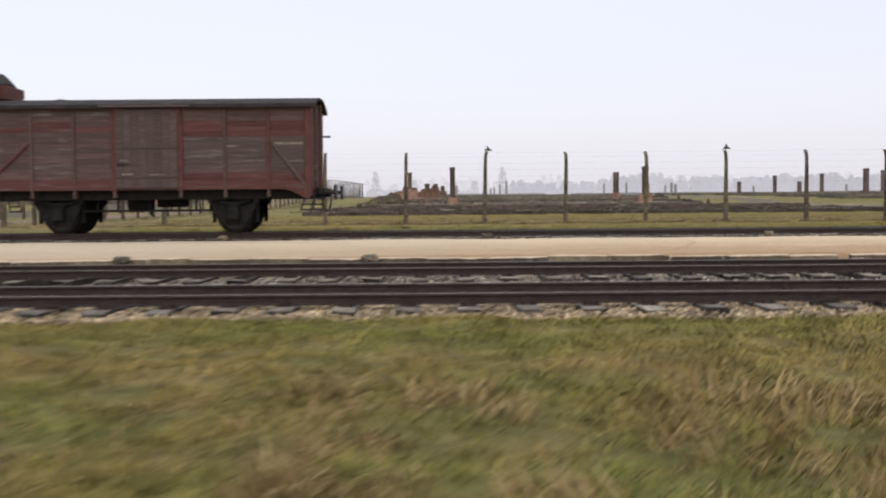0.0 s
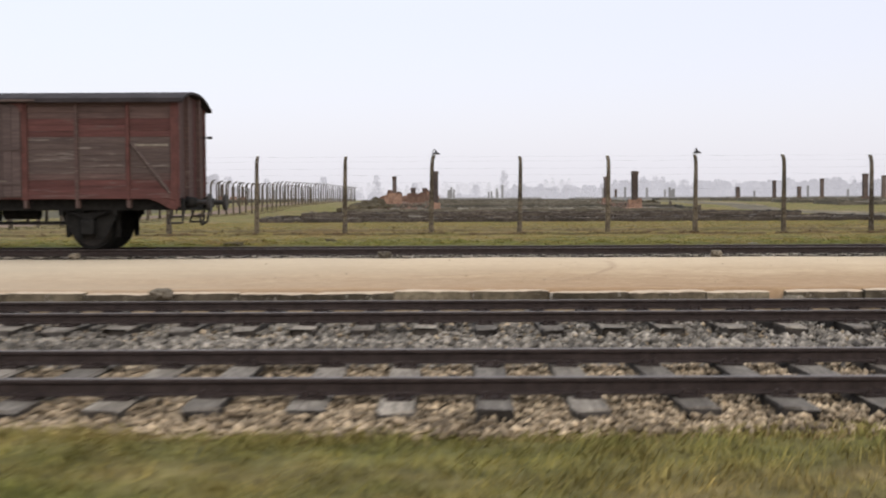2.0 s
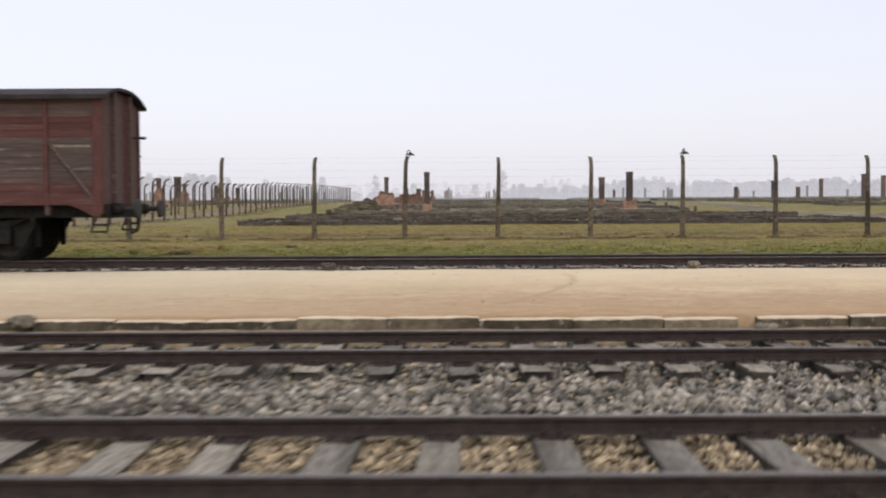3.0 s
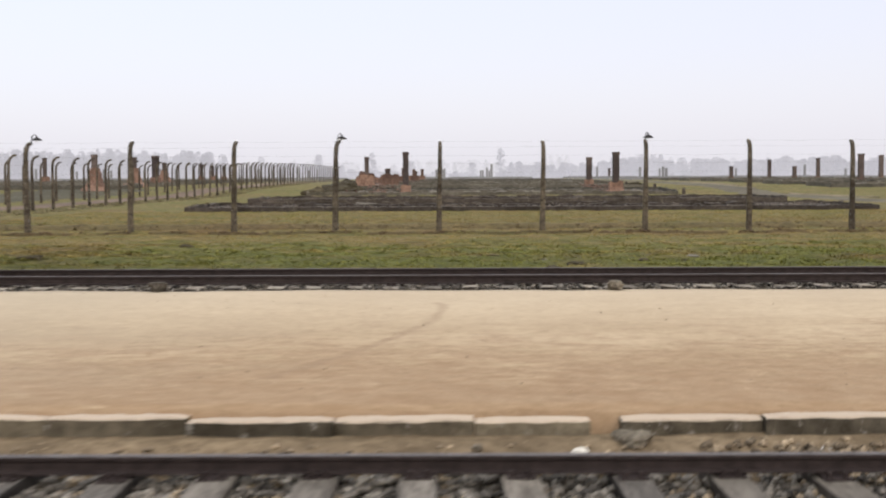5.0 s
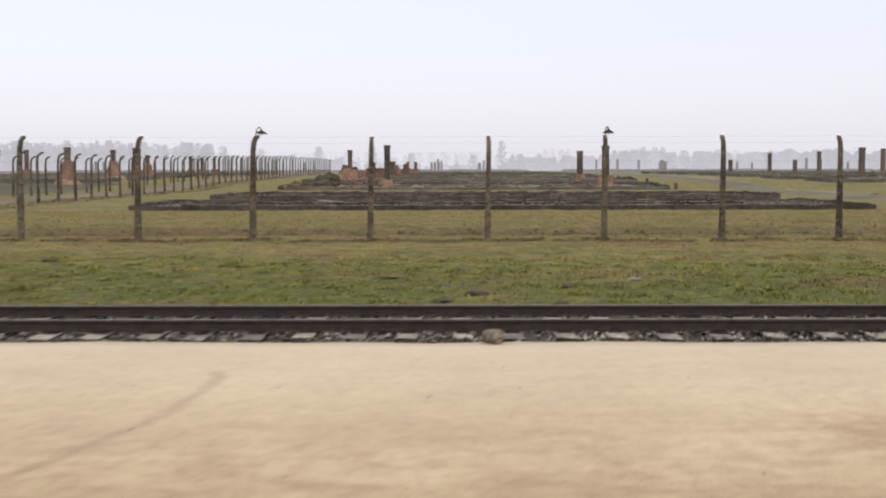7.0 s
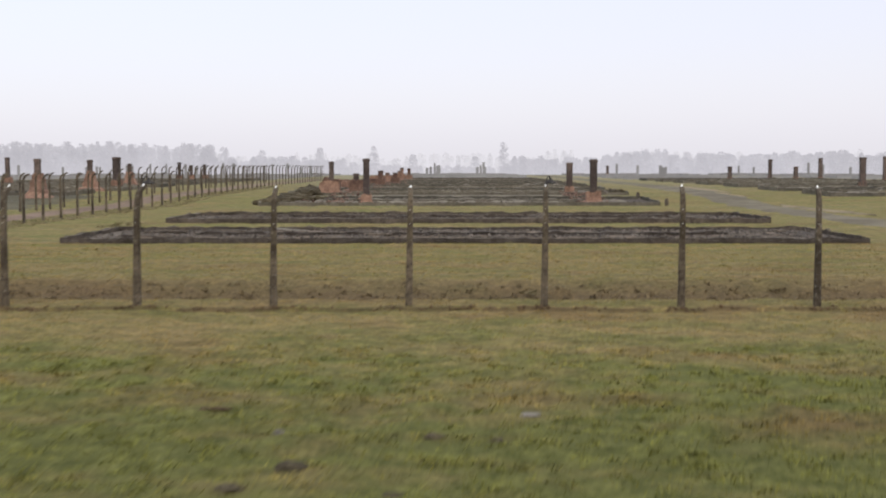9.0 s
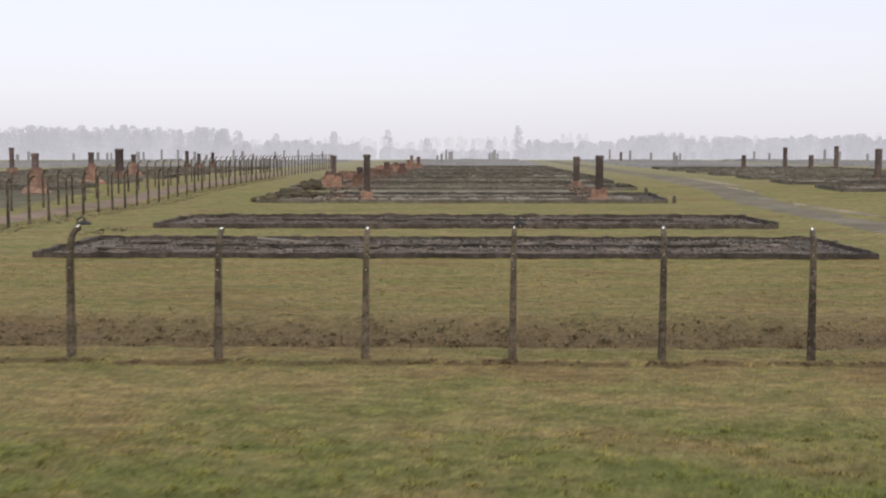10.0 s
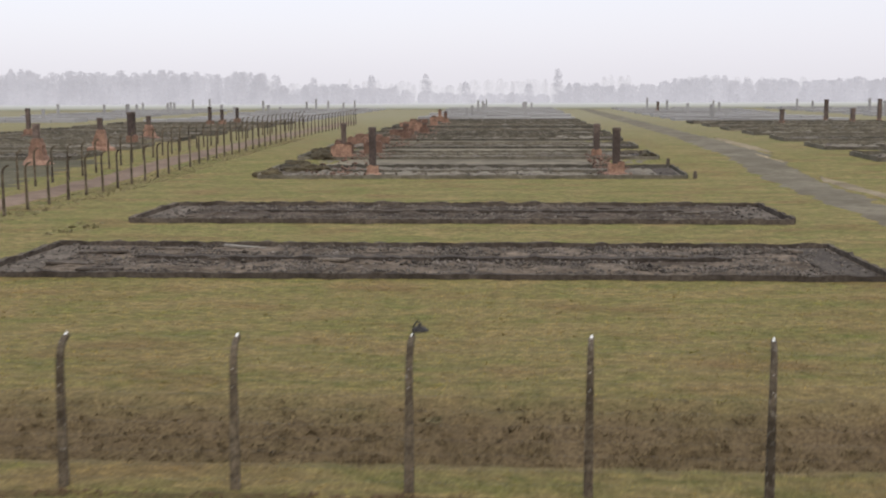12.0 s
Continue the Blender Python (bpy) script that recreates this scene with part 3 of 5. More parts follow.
def stones(name, label, material, count, x0, x1, y0, y1, z0, size, seed, spread=0.03, keep=None, height=None, parent=None):
    """Loose angular stones, each a skewed octahedron."""
    rng = np.random.default_rng(seed)
    x, y = rng.uniform(x0, x1, count), rng.uniform(y0, y1, count)
    if keep is not None:
        ok = keep(x, y, rng)
        x, y = x[ok], y[ok]
    c = len(x)
    z = z0 + rng.uniform(-spread, spread, c)
    if height is not None:
        z = z + height(x, y)
    shape = np.array([(1, 0, 0), (0, 1, 0), (-1, 0, 0), (0, -1, 0), (0.2, 0.1, 0.75), (0, 0, -0.7)], np.float32)
    tri = np.array([(0, 1, 4), (1, 2, 4), (2, 3, 4), (3, 0, 4), (1, 0, 5), (2, 1, 5), (3, 2, 5), (0, 3, 5)], np.int32)
    s = size * rng.uniform(0.45, 1.5, (c, 1, 1)) * rng.uniform(0.7, 1.3, (c, 6, 3))
    p = shape[None] * s
    a = rng.uniform(0, 2 * np.pi, c)[:, None]
    q = np.stack([p[:, :, 0] * np.cos(a) - p[:, :, 1] * np.sin(a), p[:, :, 0] * np.sin(a) + p[:, :, 1] * np.cos(a), p[:, :, 2]], 2)
    q += np.stack([x, y, z], 1)[:, None]
    me = bpy.data.meshes.new(name)
    me.vertices.add(6 * c)
    me.vertices.foreach_set("co", q.astype(np.float32).ravel())
    idx = (tri[None] + 6 * np.arange(c, dtype=np.int32)[:, None, None]).ravel()
    me.loops.add(len(idx))
    me.loops.foreach_set("vertex_index", idx)
    me.polygons.add(8 * c)
    me.polygons.foreach_set("loop_start", np.arange(0, 24 * c, 3, dtype=np.int32))
    me.update(calc_edges=True)
    me.materials.append(material)
    ob = new(name, me)
    if parent is not None:
        ob.parent = parent
        ob["kind"] = "stuff"
        return ob
    return tagged(ob, label, "gravel", kind="stuff")


# ---- railway tracks ----
def rail_mesh(length, tall):
    """Flat-bottomed rail along x: foot, web and head; the head's running face is worn."""
    prof = [(-0.062, 0), (0.062, 0), (0.062, 0.012), (0.012, 0.028), (0.009, 0.095), (0.033, 0.108), (0.033, 0.138), (0.026, 0.144), (-0.026, 0.144), (-0.033, 0.138), (-0.033, 0.108), (-0.009, 0.095), (-0.012, 0.028), (-0.062, 0.012)]
    prof = [(y, z * tall / 0.144) for y, z in prof]
    k = len(prof)
    verts = [(x, y, z) for x in (-length / 2, length / 2) for y, z in prof]
    faces = [(i, (i + 1) % k, k + (i + 1) % k, k + i) for i in range(k)] + [tuple(range(k - 1, -1, -1)), tuple(range(k, 2 * k))]
    me = mesh_of("rail", verts, faces, RAIL)
    me.materials.append(RAILTOP)
    me.polygons[7].material_index = 1
    me.polygons[6].material_index = me.polygons[8].material_index = 1
    return me


def sleeper_mesh(seed, material, width=0.25, long=2.43):
    rng = random.Random(seed)
    bm = bmesh.new()
    box(bm, -width / 2, width / 2, -long / 2, long / 2, -0.15, 0.0, 0.015)
    for v in bm.verts:
        v.co += Vector((rng.uniform(-0.012, 0.012), rng.uniform(-0.05, 0.05), rng.uniform(-0.008, 0.006)))
    me = bpy.data.meshes.new("sleeper")
    bm.to_mesh(me)
    bm.free()
    me.materials.append(material)
    # paler material on top, dark one on the flanks
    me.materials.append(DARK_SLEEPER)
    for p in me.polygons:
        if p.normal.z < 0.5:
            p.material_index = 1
    return me


def track(label, y_near, y_far, z_top, material, seed, x0=-52.0, x1=26.0, step=0.6, tall=0.115):
    mid = (y_near + y_far) / 2
    t = empty("railway_track", pose(0, mid, z_top))
    tagged(t, label, "railway track", "railway tracks", "structure")
    me = rail_mesh(140.0, tall)
    for y in (y_near, y_far):
        link_mesh("rail", me, t, "rusty steel rail", pose(-10, y - mid, -tall))
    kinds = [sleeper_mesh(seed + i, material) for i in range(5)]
    plates = bmesh.new()
    box(plates, -0.09, 0.09, -0.14, 0.14, 0, 0.012)
    for s in (-1, 1):
        rod(plates, (0.05 * s, 0.10 * s, 0.012), (0.05 * s, 0.10 * s, 0.05), 0.018, seg=6)
        rod(plates, (-0.05 * s, 0.10 * s, 0.012), (-0.05 * s, 0.10 * s, 0.05), 0.018, seg=6)
    pm = bpy.data.meshes.new("tie_plate")
    plates.to_mesh(pm)
    plates.free()
    pm.materials.append(RAIL)
    rng = random.Random(seed)
    x = x0
    while x < x1:
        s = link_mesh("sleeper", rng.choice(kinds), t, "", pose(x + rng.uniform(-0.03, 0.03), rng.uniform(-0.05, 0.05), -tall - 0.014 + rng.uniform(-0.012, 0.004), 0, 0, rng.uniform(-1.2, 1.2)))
        if -22 < x < 2:
            for y in (y_near, y_far):
                link_mesh("tie_plate", pm, s, "", pose(0, y - mid, 0.002))
        x += step
    return t


def bed(label, y0, y1, z, seed, drop=0.16, shoulder=0.0):
    """Ballast shoulder with an uneven top."""
    xs, ys = np.arange(-70, 50.1, 0.4), np.linspace(y0, y1, 18)
    k = len(xs)
    def high(x, y):
        e = min(y - y0, y1 - y) if shoulder == 0 else y - y0
        rise = shoulder * min(1, max(0, (y - y1 + 0.55) / 0.35))
        return z + rise - drop * max(0, 1 - e / 0.35) ** 1.5 + 0.03 * fbm(x, y, 1.7, seed)
    verts = [(x, y, high(x, y)) for y in ys for x in xs]
    faces = [(j * k + i, j * k + i + 1, (j + 1) * k + i + 1, (j + 1) * k + i) for j in range(len(ys) - 1) for i in range(k - 1)]
    me = mesh_of("ballast_bed", verts, faces, BED)
    for p in me.polygons:
        p.use_smooth = True
    return tagged(new("ballast_bed", me), label, "ballast", kind="structure")


bed("shallow bed of gravel under two parallel tracks", -38.0, -30.1, -0.375, 1.0, 0.16, 0.10)
bed("low gravel bed under the wagon's track", -20.75, -17.3, -0.105, 2.0, 0.10)
track("near railway track with rusty rails on weathered sleepers", -37.10, -35.63, -0.10, SLEEPER, 11, x0=-51.795, step=0.645)
track("second railway track with rusty rails beside the platform", -32.48, -31.01, -0.10, SLEEPER, 31, step=0.66)
track("far railway track that carries the freight wagon", -19.93, -18.46, 0.125, PALE_SLEEPER, 51, step=0.64, tall=0.144)

def build_margin():
    xs, ys = np.arange(-60, 40.1, 0.3), np.linspace(-30.72, -30.1, 6)
    k = len(xs)
    verts = [(x, y + (0.10 * fbm(x, 0, 1.3, 4.0) if j == 0 else 0), -0.305 + 0.125 * min(1, (y + 30.72) / 0.4) + 0.02 * fbm(x, y, 3.0, 1.0) - (0.05 if j == 0 else 0)) for j, y in enumerate(ys) for x in xs]
    faces = [(j * k + i, j * k + i + 1, (j + 1) * k + i + 1, (j + 1) * k + i) for j in range(5) for i in range(k - 1)]
    me = mesh_of("soil_margin", verts, faces, MARGIN)
    for p in me.polygons:
        p.use_smooth = True
    tagged(new("soil_margin", me), "tan soil washed down along the kerb", "soil", kind="structure")


build_margin()

# ---- kerb of the platform: single stones ----
kerb = tagged(empty("kerb", pose(0, -30.05, 0)), "worn concrete kerb stones edging the sand platform", "kerb", kind="structure")


def kerb_mesh(seed, long=1.02):
    rng = random.Random(seed)
    rings = []
    for i in range(11):
        x = (i / 10 - 0.5) * long
        a, b, c = rng.uniform(-0.012, 0.012), rng.uniform(-0.006, 0.003), rng.uniform(-0.004, 0.004)
        if rng.random() < 0.10:
            a, b = a + rng.uniform(0.01, 0.03), b - rng.uniform(0.004, 0.012)
        cut = 0.010 if i in (0, 10) else 0.0
        rings.append([(x, -0.10 + a + cut, -0.34), (x, -0.10 + a + cut, -0.024 + b), (x, -0.086 + a + cut, -0.010 + b - cut), (x, 0.05, -0.008 + c - cut), (x, 0.07, -0.34)])
    bm = swept(rings)
    me = bpy.data.meshes.new("kerb_stone")
    bm.to_mesh(me)
    bm.free()
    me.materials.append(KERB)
    return me


kerb_kinds = [kerb_mesh(s) for s in range(6)]
rng = random.Random(4)
joints = [-5.92, -6.76, -7.78, -8.84] + [-8.84 - 1.03 * i for i in range(1, 36)]
joints = list(zip(joints[1:], joints)) + [(-5.70 + 1.03 * i, -4.67 + 1.03 * i) for i in range(29)]
for a, b in joints:
    m = pose((a + b) / 2, rng.uniform(-0.02, 0.02), -0.045 + rng.uniform(-0.022, 0.012), rng.uniform(-3, 3), rng.uniform(-0.7, 0.7), rng.uniform(-0.6, 0.6))
    link_mesh("kerb_stone", rng.choice(kerb_kinds), kerb, "", m @ Matrix.Diagonal(((b - a - 0.012) / 1.02, 1, 1, 1)))


# ---- boulders and marker stones beside the tracks ----
def boulder(x, y, z, r, seed, label, squash=0.58, material=None):
    rock = lump(r, squash, seed, 3)
    for v in rock.verts:
        # chipped faces and a flat top
        q = v.co / r
        v.co *= 1 + 0.22 * noise.noise(q * 2.6 + Vector((seed, 1, 4))) + 0.08 * noise.noise(q * 6.0)
        v.co.z = min(v.co.z, 0.46 * r)
    b = part("boulder", rock, material or STONE, None, "", pose(x, y, z + 0.2 * r, 0, 0, 40 * seed))
    tagged(b, label, "stone", "trackside stones")


boulder(-13.96, -30.20, -0.10, 0.15, 1, "rounded grey stone lying on the kerb")
boulder(-18.2, -30.20, -0.10, 0.15, 2, "rounded grey stone lying on the kerb")
boulder(-5.66, -30.30, -0.20, 0.125, 3, "broken lump of kerb stone in the gravel")
boulder(-6.05, -30.55, -0.22, 0.06, 7, "pale broken stone lying at the kerb", 0.7, CHALK)
boulder(-6.75, -30.45, -0.20, 0.04, 8, "broken brown stone lying at the kerb", 0.7)
boulder(-4.35, -30.5, -0.22, 0.04, 9, "pale broken stone lying at the kerb", 0.7, CHALK)
boulder(-11.58, -20.58, -0.01, 0.135, 4, "small rounded stone at the platform's far edge", 0.85)
boulder(-4.26, -20.62, -0.01, 0.135, 5, "small rounded stone at the platform's far edge", 0.85)
boulder(-18.4, -20.6, -0.01, 0.12, 6, "small rounded stone beside the wagon wheel", 0.8)


# ---- freight wagon ----
def build_wagon():
    cx, cy, cz = -20.50, -19.195, 0.125
    w = empty("freight_wagon", pose(cx, cy, cz))
    tagged(w, "old two-axle covered freight wagon, flaking red-brown boards, arched roof", "freight wagon")
    half, side = 4.36, 1.33
    z0, z1 = 1.16, 3.315
    part("body", boxed(-half + 0.05, half - 0.05, -side + 0.05, side - 0.05, z0, z1), WAGON_BROWN, w, "dark board shell behind the planking")
    rnd = random.Random(7)
    posts = [-4.30, -2.86, -1.76, -0.72, 1.0, 2.15, 3.28, 4.30]
    rows = 16
    step = (z1 - z0) / rows
    # boards, bay by bay; the doorway is left to the door
    for s in (-1, 1):
        for bay, (a, b) in enumerate(zip(posts, posts[1:])):
            if bay == 3:
                continue
            for r in range(rows):
                low, band = 3 if bay > 3 else 2, (10, 11, 12) if bay > 3 else (11, 12)
                red = r < low or (bay in (1, 4, 5, 6) and r in band) or (bay in (0, 2) and r == 11 and rnd.random() < 0.5)
                bm = boxed(a, b, -0.013, 0.013, 0.002, step - 0.002, 0.003)
                worn = bay in (4, 5, 6) and 4 <= r <= 9 or bay in (0, 1, 2) and r in (4, 7, 10, 14)
                part("plank", bm, WAGON_RED if red else WAGON_WORN if worn else WAGON_BROWN, w, "", pose(0, s * (side - 0.02 + rnd.uniform(-0.004, 0.004)), z0 + r * step))
    for s in (-1, 1):
        for i, x in enumerate(posts):
            wide = 0.07 if i in (3, 4, 0, 7) else 0.04
            part("stanchion", boxed(x - wide, x + wide, s * side - 0.042, s * side + 0.042, z0 - 0.05, z1 + 0.02, 0.008), WAGON_FRAME if i in (3, 4, 0, 7, 6) else WAGON_BROWN, w, "riveted upright")
        part("bottom_rail", boxed(-half, half, s * side - 0.028, s * side + 0.028, z0 - 0.02, z0 + 0.20, 0.006), WAGON_RED, w, "red bottom board")
        part("top_rail", boxed(-half, half, s * side - 0.025, s * side + 0.025, z1 - 0.10, z1, 0.006), WAGON_BROWN, w)
        # sliding door with arched head, its rail and battens
        door = part("door", boxed(-0.66, 0.94, s * (side + 0.045) - 0.02, s * (side + 0.045) + 0.02, z0 + 0.02, z1 - 0.08, 0.006), WAGON_DOOR, w, "sliding door of grey-brown boards")
        for k in range(8):
            xa = -0.66 + k * 0.2
            part("door_board", boxed(xa + 0.004, xa + 0.196, -0.008, 0.008, z0 + 0.05, z1 - 0.14, 0.003), WAGON_DOOR, door, "", pose(0, s * (side + 0.070), 0))
        for za in (z0 + 0.30, z0 + 1.05):
            part("batten", boxed(-0.66, 0.94, -0.012, 0.012, za, za + 0.07, 0.004), WAGON_DOOR, door, "", pose(0, s * (side + 0.086), 0))
        for xa, xb, za in ((-0.50, -0.22, 0.36), (0.20, 0.62, 0.34), (-0.56, -0.36, 0.72)):
            part("marking", boxed(xa, xb, -0.003, 0.003, z0 + za, z0 + za + 0.05, 0.001), SLEEPER, door, "faded pale paint bar", pose(0, s * (side + 0.083), 0))
        part("marking", boxed(3.42, 4.16, -0.003, 0.003, z0 + 1.14, z0 + 1.19, 0.001), SLEEPER, w, "faded pale paint bar", pose(0, s * (side + 0.004), 0))
        part("latch", boxed(-0.62, -0.30, -0.02, 0.02, z0 + 0.62, z0 + 0.67, 0.005), IRON, door, "iron latch", pose(0, s * (side + 0.09), 0))
        part("door_rail", boxed(-1.05, 1.30, s * (side + 0.185) - 0.02, s * (side + 0.185) + 0.02, z1 - 0.045, z1 + 0.012, 0.006), WAGON_WORN, w, "pale weathered door rail")
        for sx, xc in ((1, -0.72), (-1, 1.0)):
            bm = bmesh.new()
            vs = [bm.verts.new(p) for p in ((xc, 0, z1 - 0.06), (xc + sx * 0.28, 0, z1 - 0.06), (xc + sx * 0.12, 0, z1 - 0.14), (xc, 0, z1 - 0.36))]
            f = bm.faces.new(vs)
            e = bmesh.ops.extrude_face_region(bm, geom=[f])
            bmesh.ops.translate(bm, verts=[g for g in e["geom"] if isinstance(g, bmesh.types.BMVert)], vec=(0, 0.02, 0))
            bmesh.ops.recalc_face_normals(bm, faces=bm.faces[:])
            part("gusset", bm, WAGON_FRAME, w, "rounded corner of the door frame", pose(0, s * (side + 0.08) - 0.01, 0))
        # diagonal braces of the end bays
        for xa, xb in ((-2.9, -4.1), (3.35, 4.2)):
            part("brace", rodded((xa, s * (side + 0.012), z1 - 0.95), (xb, s * (side + 0.012), z0 + 0.1), 0.045, seg=4), WAGON_FRAME if xa < 0 else WAGON_WORN, w, "diagonal brace")
        # deep gusset plates under the corners
        for sx in (-1, 1):
            bm = bmesh.new()
            vs = [bm.verts.new(p) for p in ((sx * half, 0, z0 + 0.02), (sx * (half - 0.75), 0, z0 + 0.02), (sx * (half - 0.42), 0, z0 - 0.10), (sx * (half - 0.12), 0, z0 - 0.26), (sx * half, 0, z0 - 0.26))]
            f = bm.faces.new(vs)
            e = bmesh.ops.extrude_face_region(bm, geom=[f])
            bmesh.ops.translate(bm, verts=[g for g in e["geom"] if isinstance(g, bmesh.types.BMVert)], vec=(0, 0.03, 0))
            bmesh.ops.recalc_face_normals(bm, faces=bm.faces[:])
            part("corner_plate", bm, WAGON_FRAME, w, "", pose(0, s * side - 0.02, 0))
        part("solebar", boxed(-half + 0.1, half - 0.1, s * 1.02 - 0.06, s * 1.02 + 0.06, z0 - 0.27, z0 - 0.02), UNDER, w, "black steel solebar")
        for x in (-2.86, -1.76, -0.72, 1.0, 2.15, 3.28):
            part("bracket", boxed(x - 0.04, x + 0.04, s * 1.25 - 0.10, s * 1.25 + 0.08, z0 - 0.22, z0 - 0.01, 0.01), WAGON_BROWN, w, "worn bracket below the floor")
    # end walls: upright boards, corner posts and two stanchions
    for s in (-1, 1):
        for k in range(12):
            y = -side + 0.06 + k * 0.21
            part("end_board", boxed(-0.015, 0.015, 0.004, 0.202, z0, z1 + 0.19 * (1 - ((y + 0.1) / side) ** 2), 0.004), WAGON_RED if rnd.random() < 0.7 else WAGON_BROWN, w, "", pose(s * (half - 0.01), y, 0))
        for y in (-0.55, 0.55):
            part("end_stanchion", boxed(-0.06, 0.06, -0.06, 0.06, z0 - 0.2, z1 + 0.18, 0.01), WAGON_BROWN, w, "", pose(s * (half + 0.04), y, 0))
        for y in (-side, side):
            part("corner_post", boxed(-0.05, 0.05, -0.05, 0.05, z0 - 0.2, z1, 0.01), WAGON_FRAME, w, "", pose(s * (half + 0.0), y * 0.985, 0))
        part("headstock", boxed(s * half - 0.06, s * half + 0.10, -1.28, 1.28, z0 - 0.28, z0 - 0.02, 0.012), UNDER, w, "black buffer beam")
        for y in (-0.875, 0.875):
            b = part("buffer", rodded((s * (half + 0.10), y, z0 - 0.10), (s * (half + 0.34), y, z0 - 0.10), 0.14, 0.10, 14), UNDER, w, "cast iron buffer", None, True)
            part("stem", rodded((s * (half + 0.30), y, z0 - 0.10), (s * (half + 0.60), y, z0 - 0.10), 0.055, seg=10), IRON, b)
            part("buffer_head", rodded((s * (half + 0.58), y, z0 - 0.10), (s * (half + 0.645), y, z0 - 0.10), 0.20, 0.19, 20), IRON, b, "round buffer plate")
        bm = bmesh.new()
        rod(bm, (s * (half + 0.1), 0, z0 - 0.12), (s * (half + 0.36), 0, z0 - 0.12), 0.035)
        for a, b2 in (((0.36, -0.12), (0.42, -0.2)), ((0.42, -0.2), (0.36, -0.55)), ((0.36, -0.55), (0.22, -0.62)), ((0.22, -0.62), (0.18, -0.36))):
            rod(bm, (s * (half + a[0]), 0, z0 + a[1]), (s * (half + b2[0]), 0, z0 + b2[1]), 0.028)
        part("coupling", bm, IRON, w, "hanging screw coupling")
        for y in (-1.05, 1.05):
            bm = bmesh.new()
            for a, b2 in (((-0.18, -0.26), (-0.30, -0.56)), ((0.06, -0.26), (0.04, -0.56)), ((-0.30, -0.56), (0.04, -0.56)), ((-0.24, -0.42), (0.05, -0.42))):
                rod(bm, (s * (half + a[0]), y, z0 + a[1]), (s * (half + b2[0]), y, z0 + b2[1]), 0.022, seg=6)
            part("shunter_step", bm, IRON, w, "bent iron step")
        for za in (2.62,):
            bm = bmesh.new()
            rod(bm, (s * half, 0.95, za), (s * (half + 0.24), 0.95, za), 0.022, seg=6)
            box(bm, s * (half + 0.24) - 0.05, s * (half + 0.24) + 0.05, 0.90, 1.0, za - 0.03, za + 0.03)
            part("lamp_bracket", bm, IRON, w, "small iron bracket on the end wall")
    # arched roof with drip edges and three laps
    prof = [(u, z1 + 0.01 + 0.26 * (1 - abs(u / 1.48) ** 2.4)) for u in np.linspace(-1.48, 1.48, 17)]
    ring = lambda x: [(x, u, z) for u, z in prof] + [(x, u, z - 0.06) for u, z in reversed(prof)]
    part("roof", swept([ring(-half - 0.17), ring(-1.4), ring(1.5), ring(half + 0.17)]), ROOFING, w, "dark felted arched roof")
    for s in (-1, 1):
        part("drip_edge", boxed(-half - 0.17, half + 0.17, s * 1.485 - 0.015, s * 1.485 + 0.015, z1 - 0.06, z1 + 0.03), ROOFING, w)
    part("roof_vent", boxed(-2.6, -2.42, -0.1, 0.1, z1 + 0.255, z1 + 0.31, 0.01), ROOFING, w)
    # brakeman's cab that rises over the roof at one end
    cab = part("brake_cab", boxed(-5.75, -4.05, -0.72, 0.72, z0 + 0.3, 4.06, 0.02), WAGON_FRAME, w, "brakeman's cabin, red boards, rising above the roof")
    prof2 = [(u, 4.05 + 0.28 * (1 - abs(u / 0.9) ** 2.2)) for u in np.linspace(-0.9, 0.9, 11)]
    ring2 = lambda x: [(x, u, z) for u, z in prof2] + [(x, u, z - 0.05) for u, z in reversed(prof2)]
    part("cab_roof", swept([ring2(-5.85), ring2(-4.12), [(-3.90, u, 3.84 + (z - 4.05) * 0.8) for u, z in prof2] + [(-3.90, u, 3.80 + (z - 4.05) * 0.8) for u, z in reversed(prof2)]]), ROOFING, cab, "dark sloping cab roof")
    part("cab_hood", boxed(-4.04, -3.74, -0.62, 0.62, z1 + 0.27, 3.95, 0.02), WAGON_FRAME, cab, "red side hatch")
    # wheelsets with axle boxes, leaf springs and brake gear
    for x in (-2.30, 2.30):
        ax = part("wheelset", rodded((x, -1.05, 0.49), (x, 1.05, 0.49), 0.075, seg=12), UNDER, w, "steel wheels on one axle")
        for s in (-1, 1):
            wheel = bmesh.new()
            rod(wheel, (x, s * 0.67, 0.49), (x, s * 0.80, 0.49), 0.485, 0.475, 40)
            rod(wheel, (x, s * 0.64, 0.49), (x, s * 0.675, 0.49), 0.52, 0.515, 40)
            part("wheel", wheel, UNDER, ax, "dark forged wheel with flange")
            part("rim", rodded((x, s * 0.80, 0.49), (x, s * 0.812, 0.49), 0.40, 0.39, 36), IRON, ax)
            part("axle_box", boxed(x - 0.15, x + 0.15, s * 1.06 - 0.13, s * 1.06 + 0.13, 0.34, 0.68, 0.03), UNDER, w)
            sp = bmesh.new()
            for k in range(6):
                hw = 0.58 - 0.075 * k
                zt = 0.88 - 0.028 * k
                rings = []
                for u in np.linspace(-1, 1, 7):
                    zz = zt - 0.09 * (1 - u * u) + 0.0
                    rings.append([(x + u * hw, s * 1.06 - 0.05, zz), (x + u * hw, s * 1.06 + 0.05, zz), (x + u * hw, s * 1.06 + 0.05, zz + 0.02), (x + u * hw, s * 1.06 - 0.05, zz + 0.02)])
                leaf = swept(rings)
                tmp = bpy.data.meshes.new("tmp")
                leaf.to_mesh(tmp)
                leaf.free()
                sp.from_mesh(tmp)
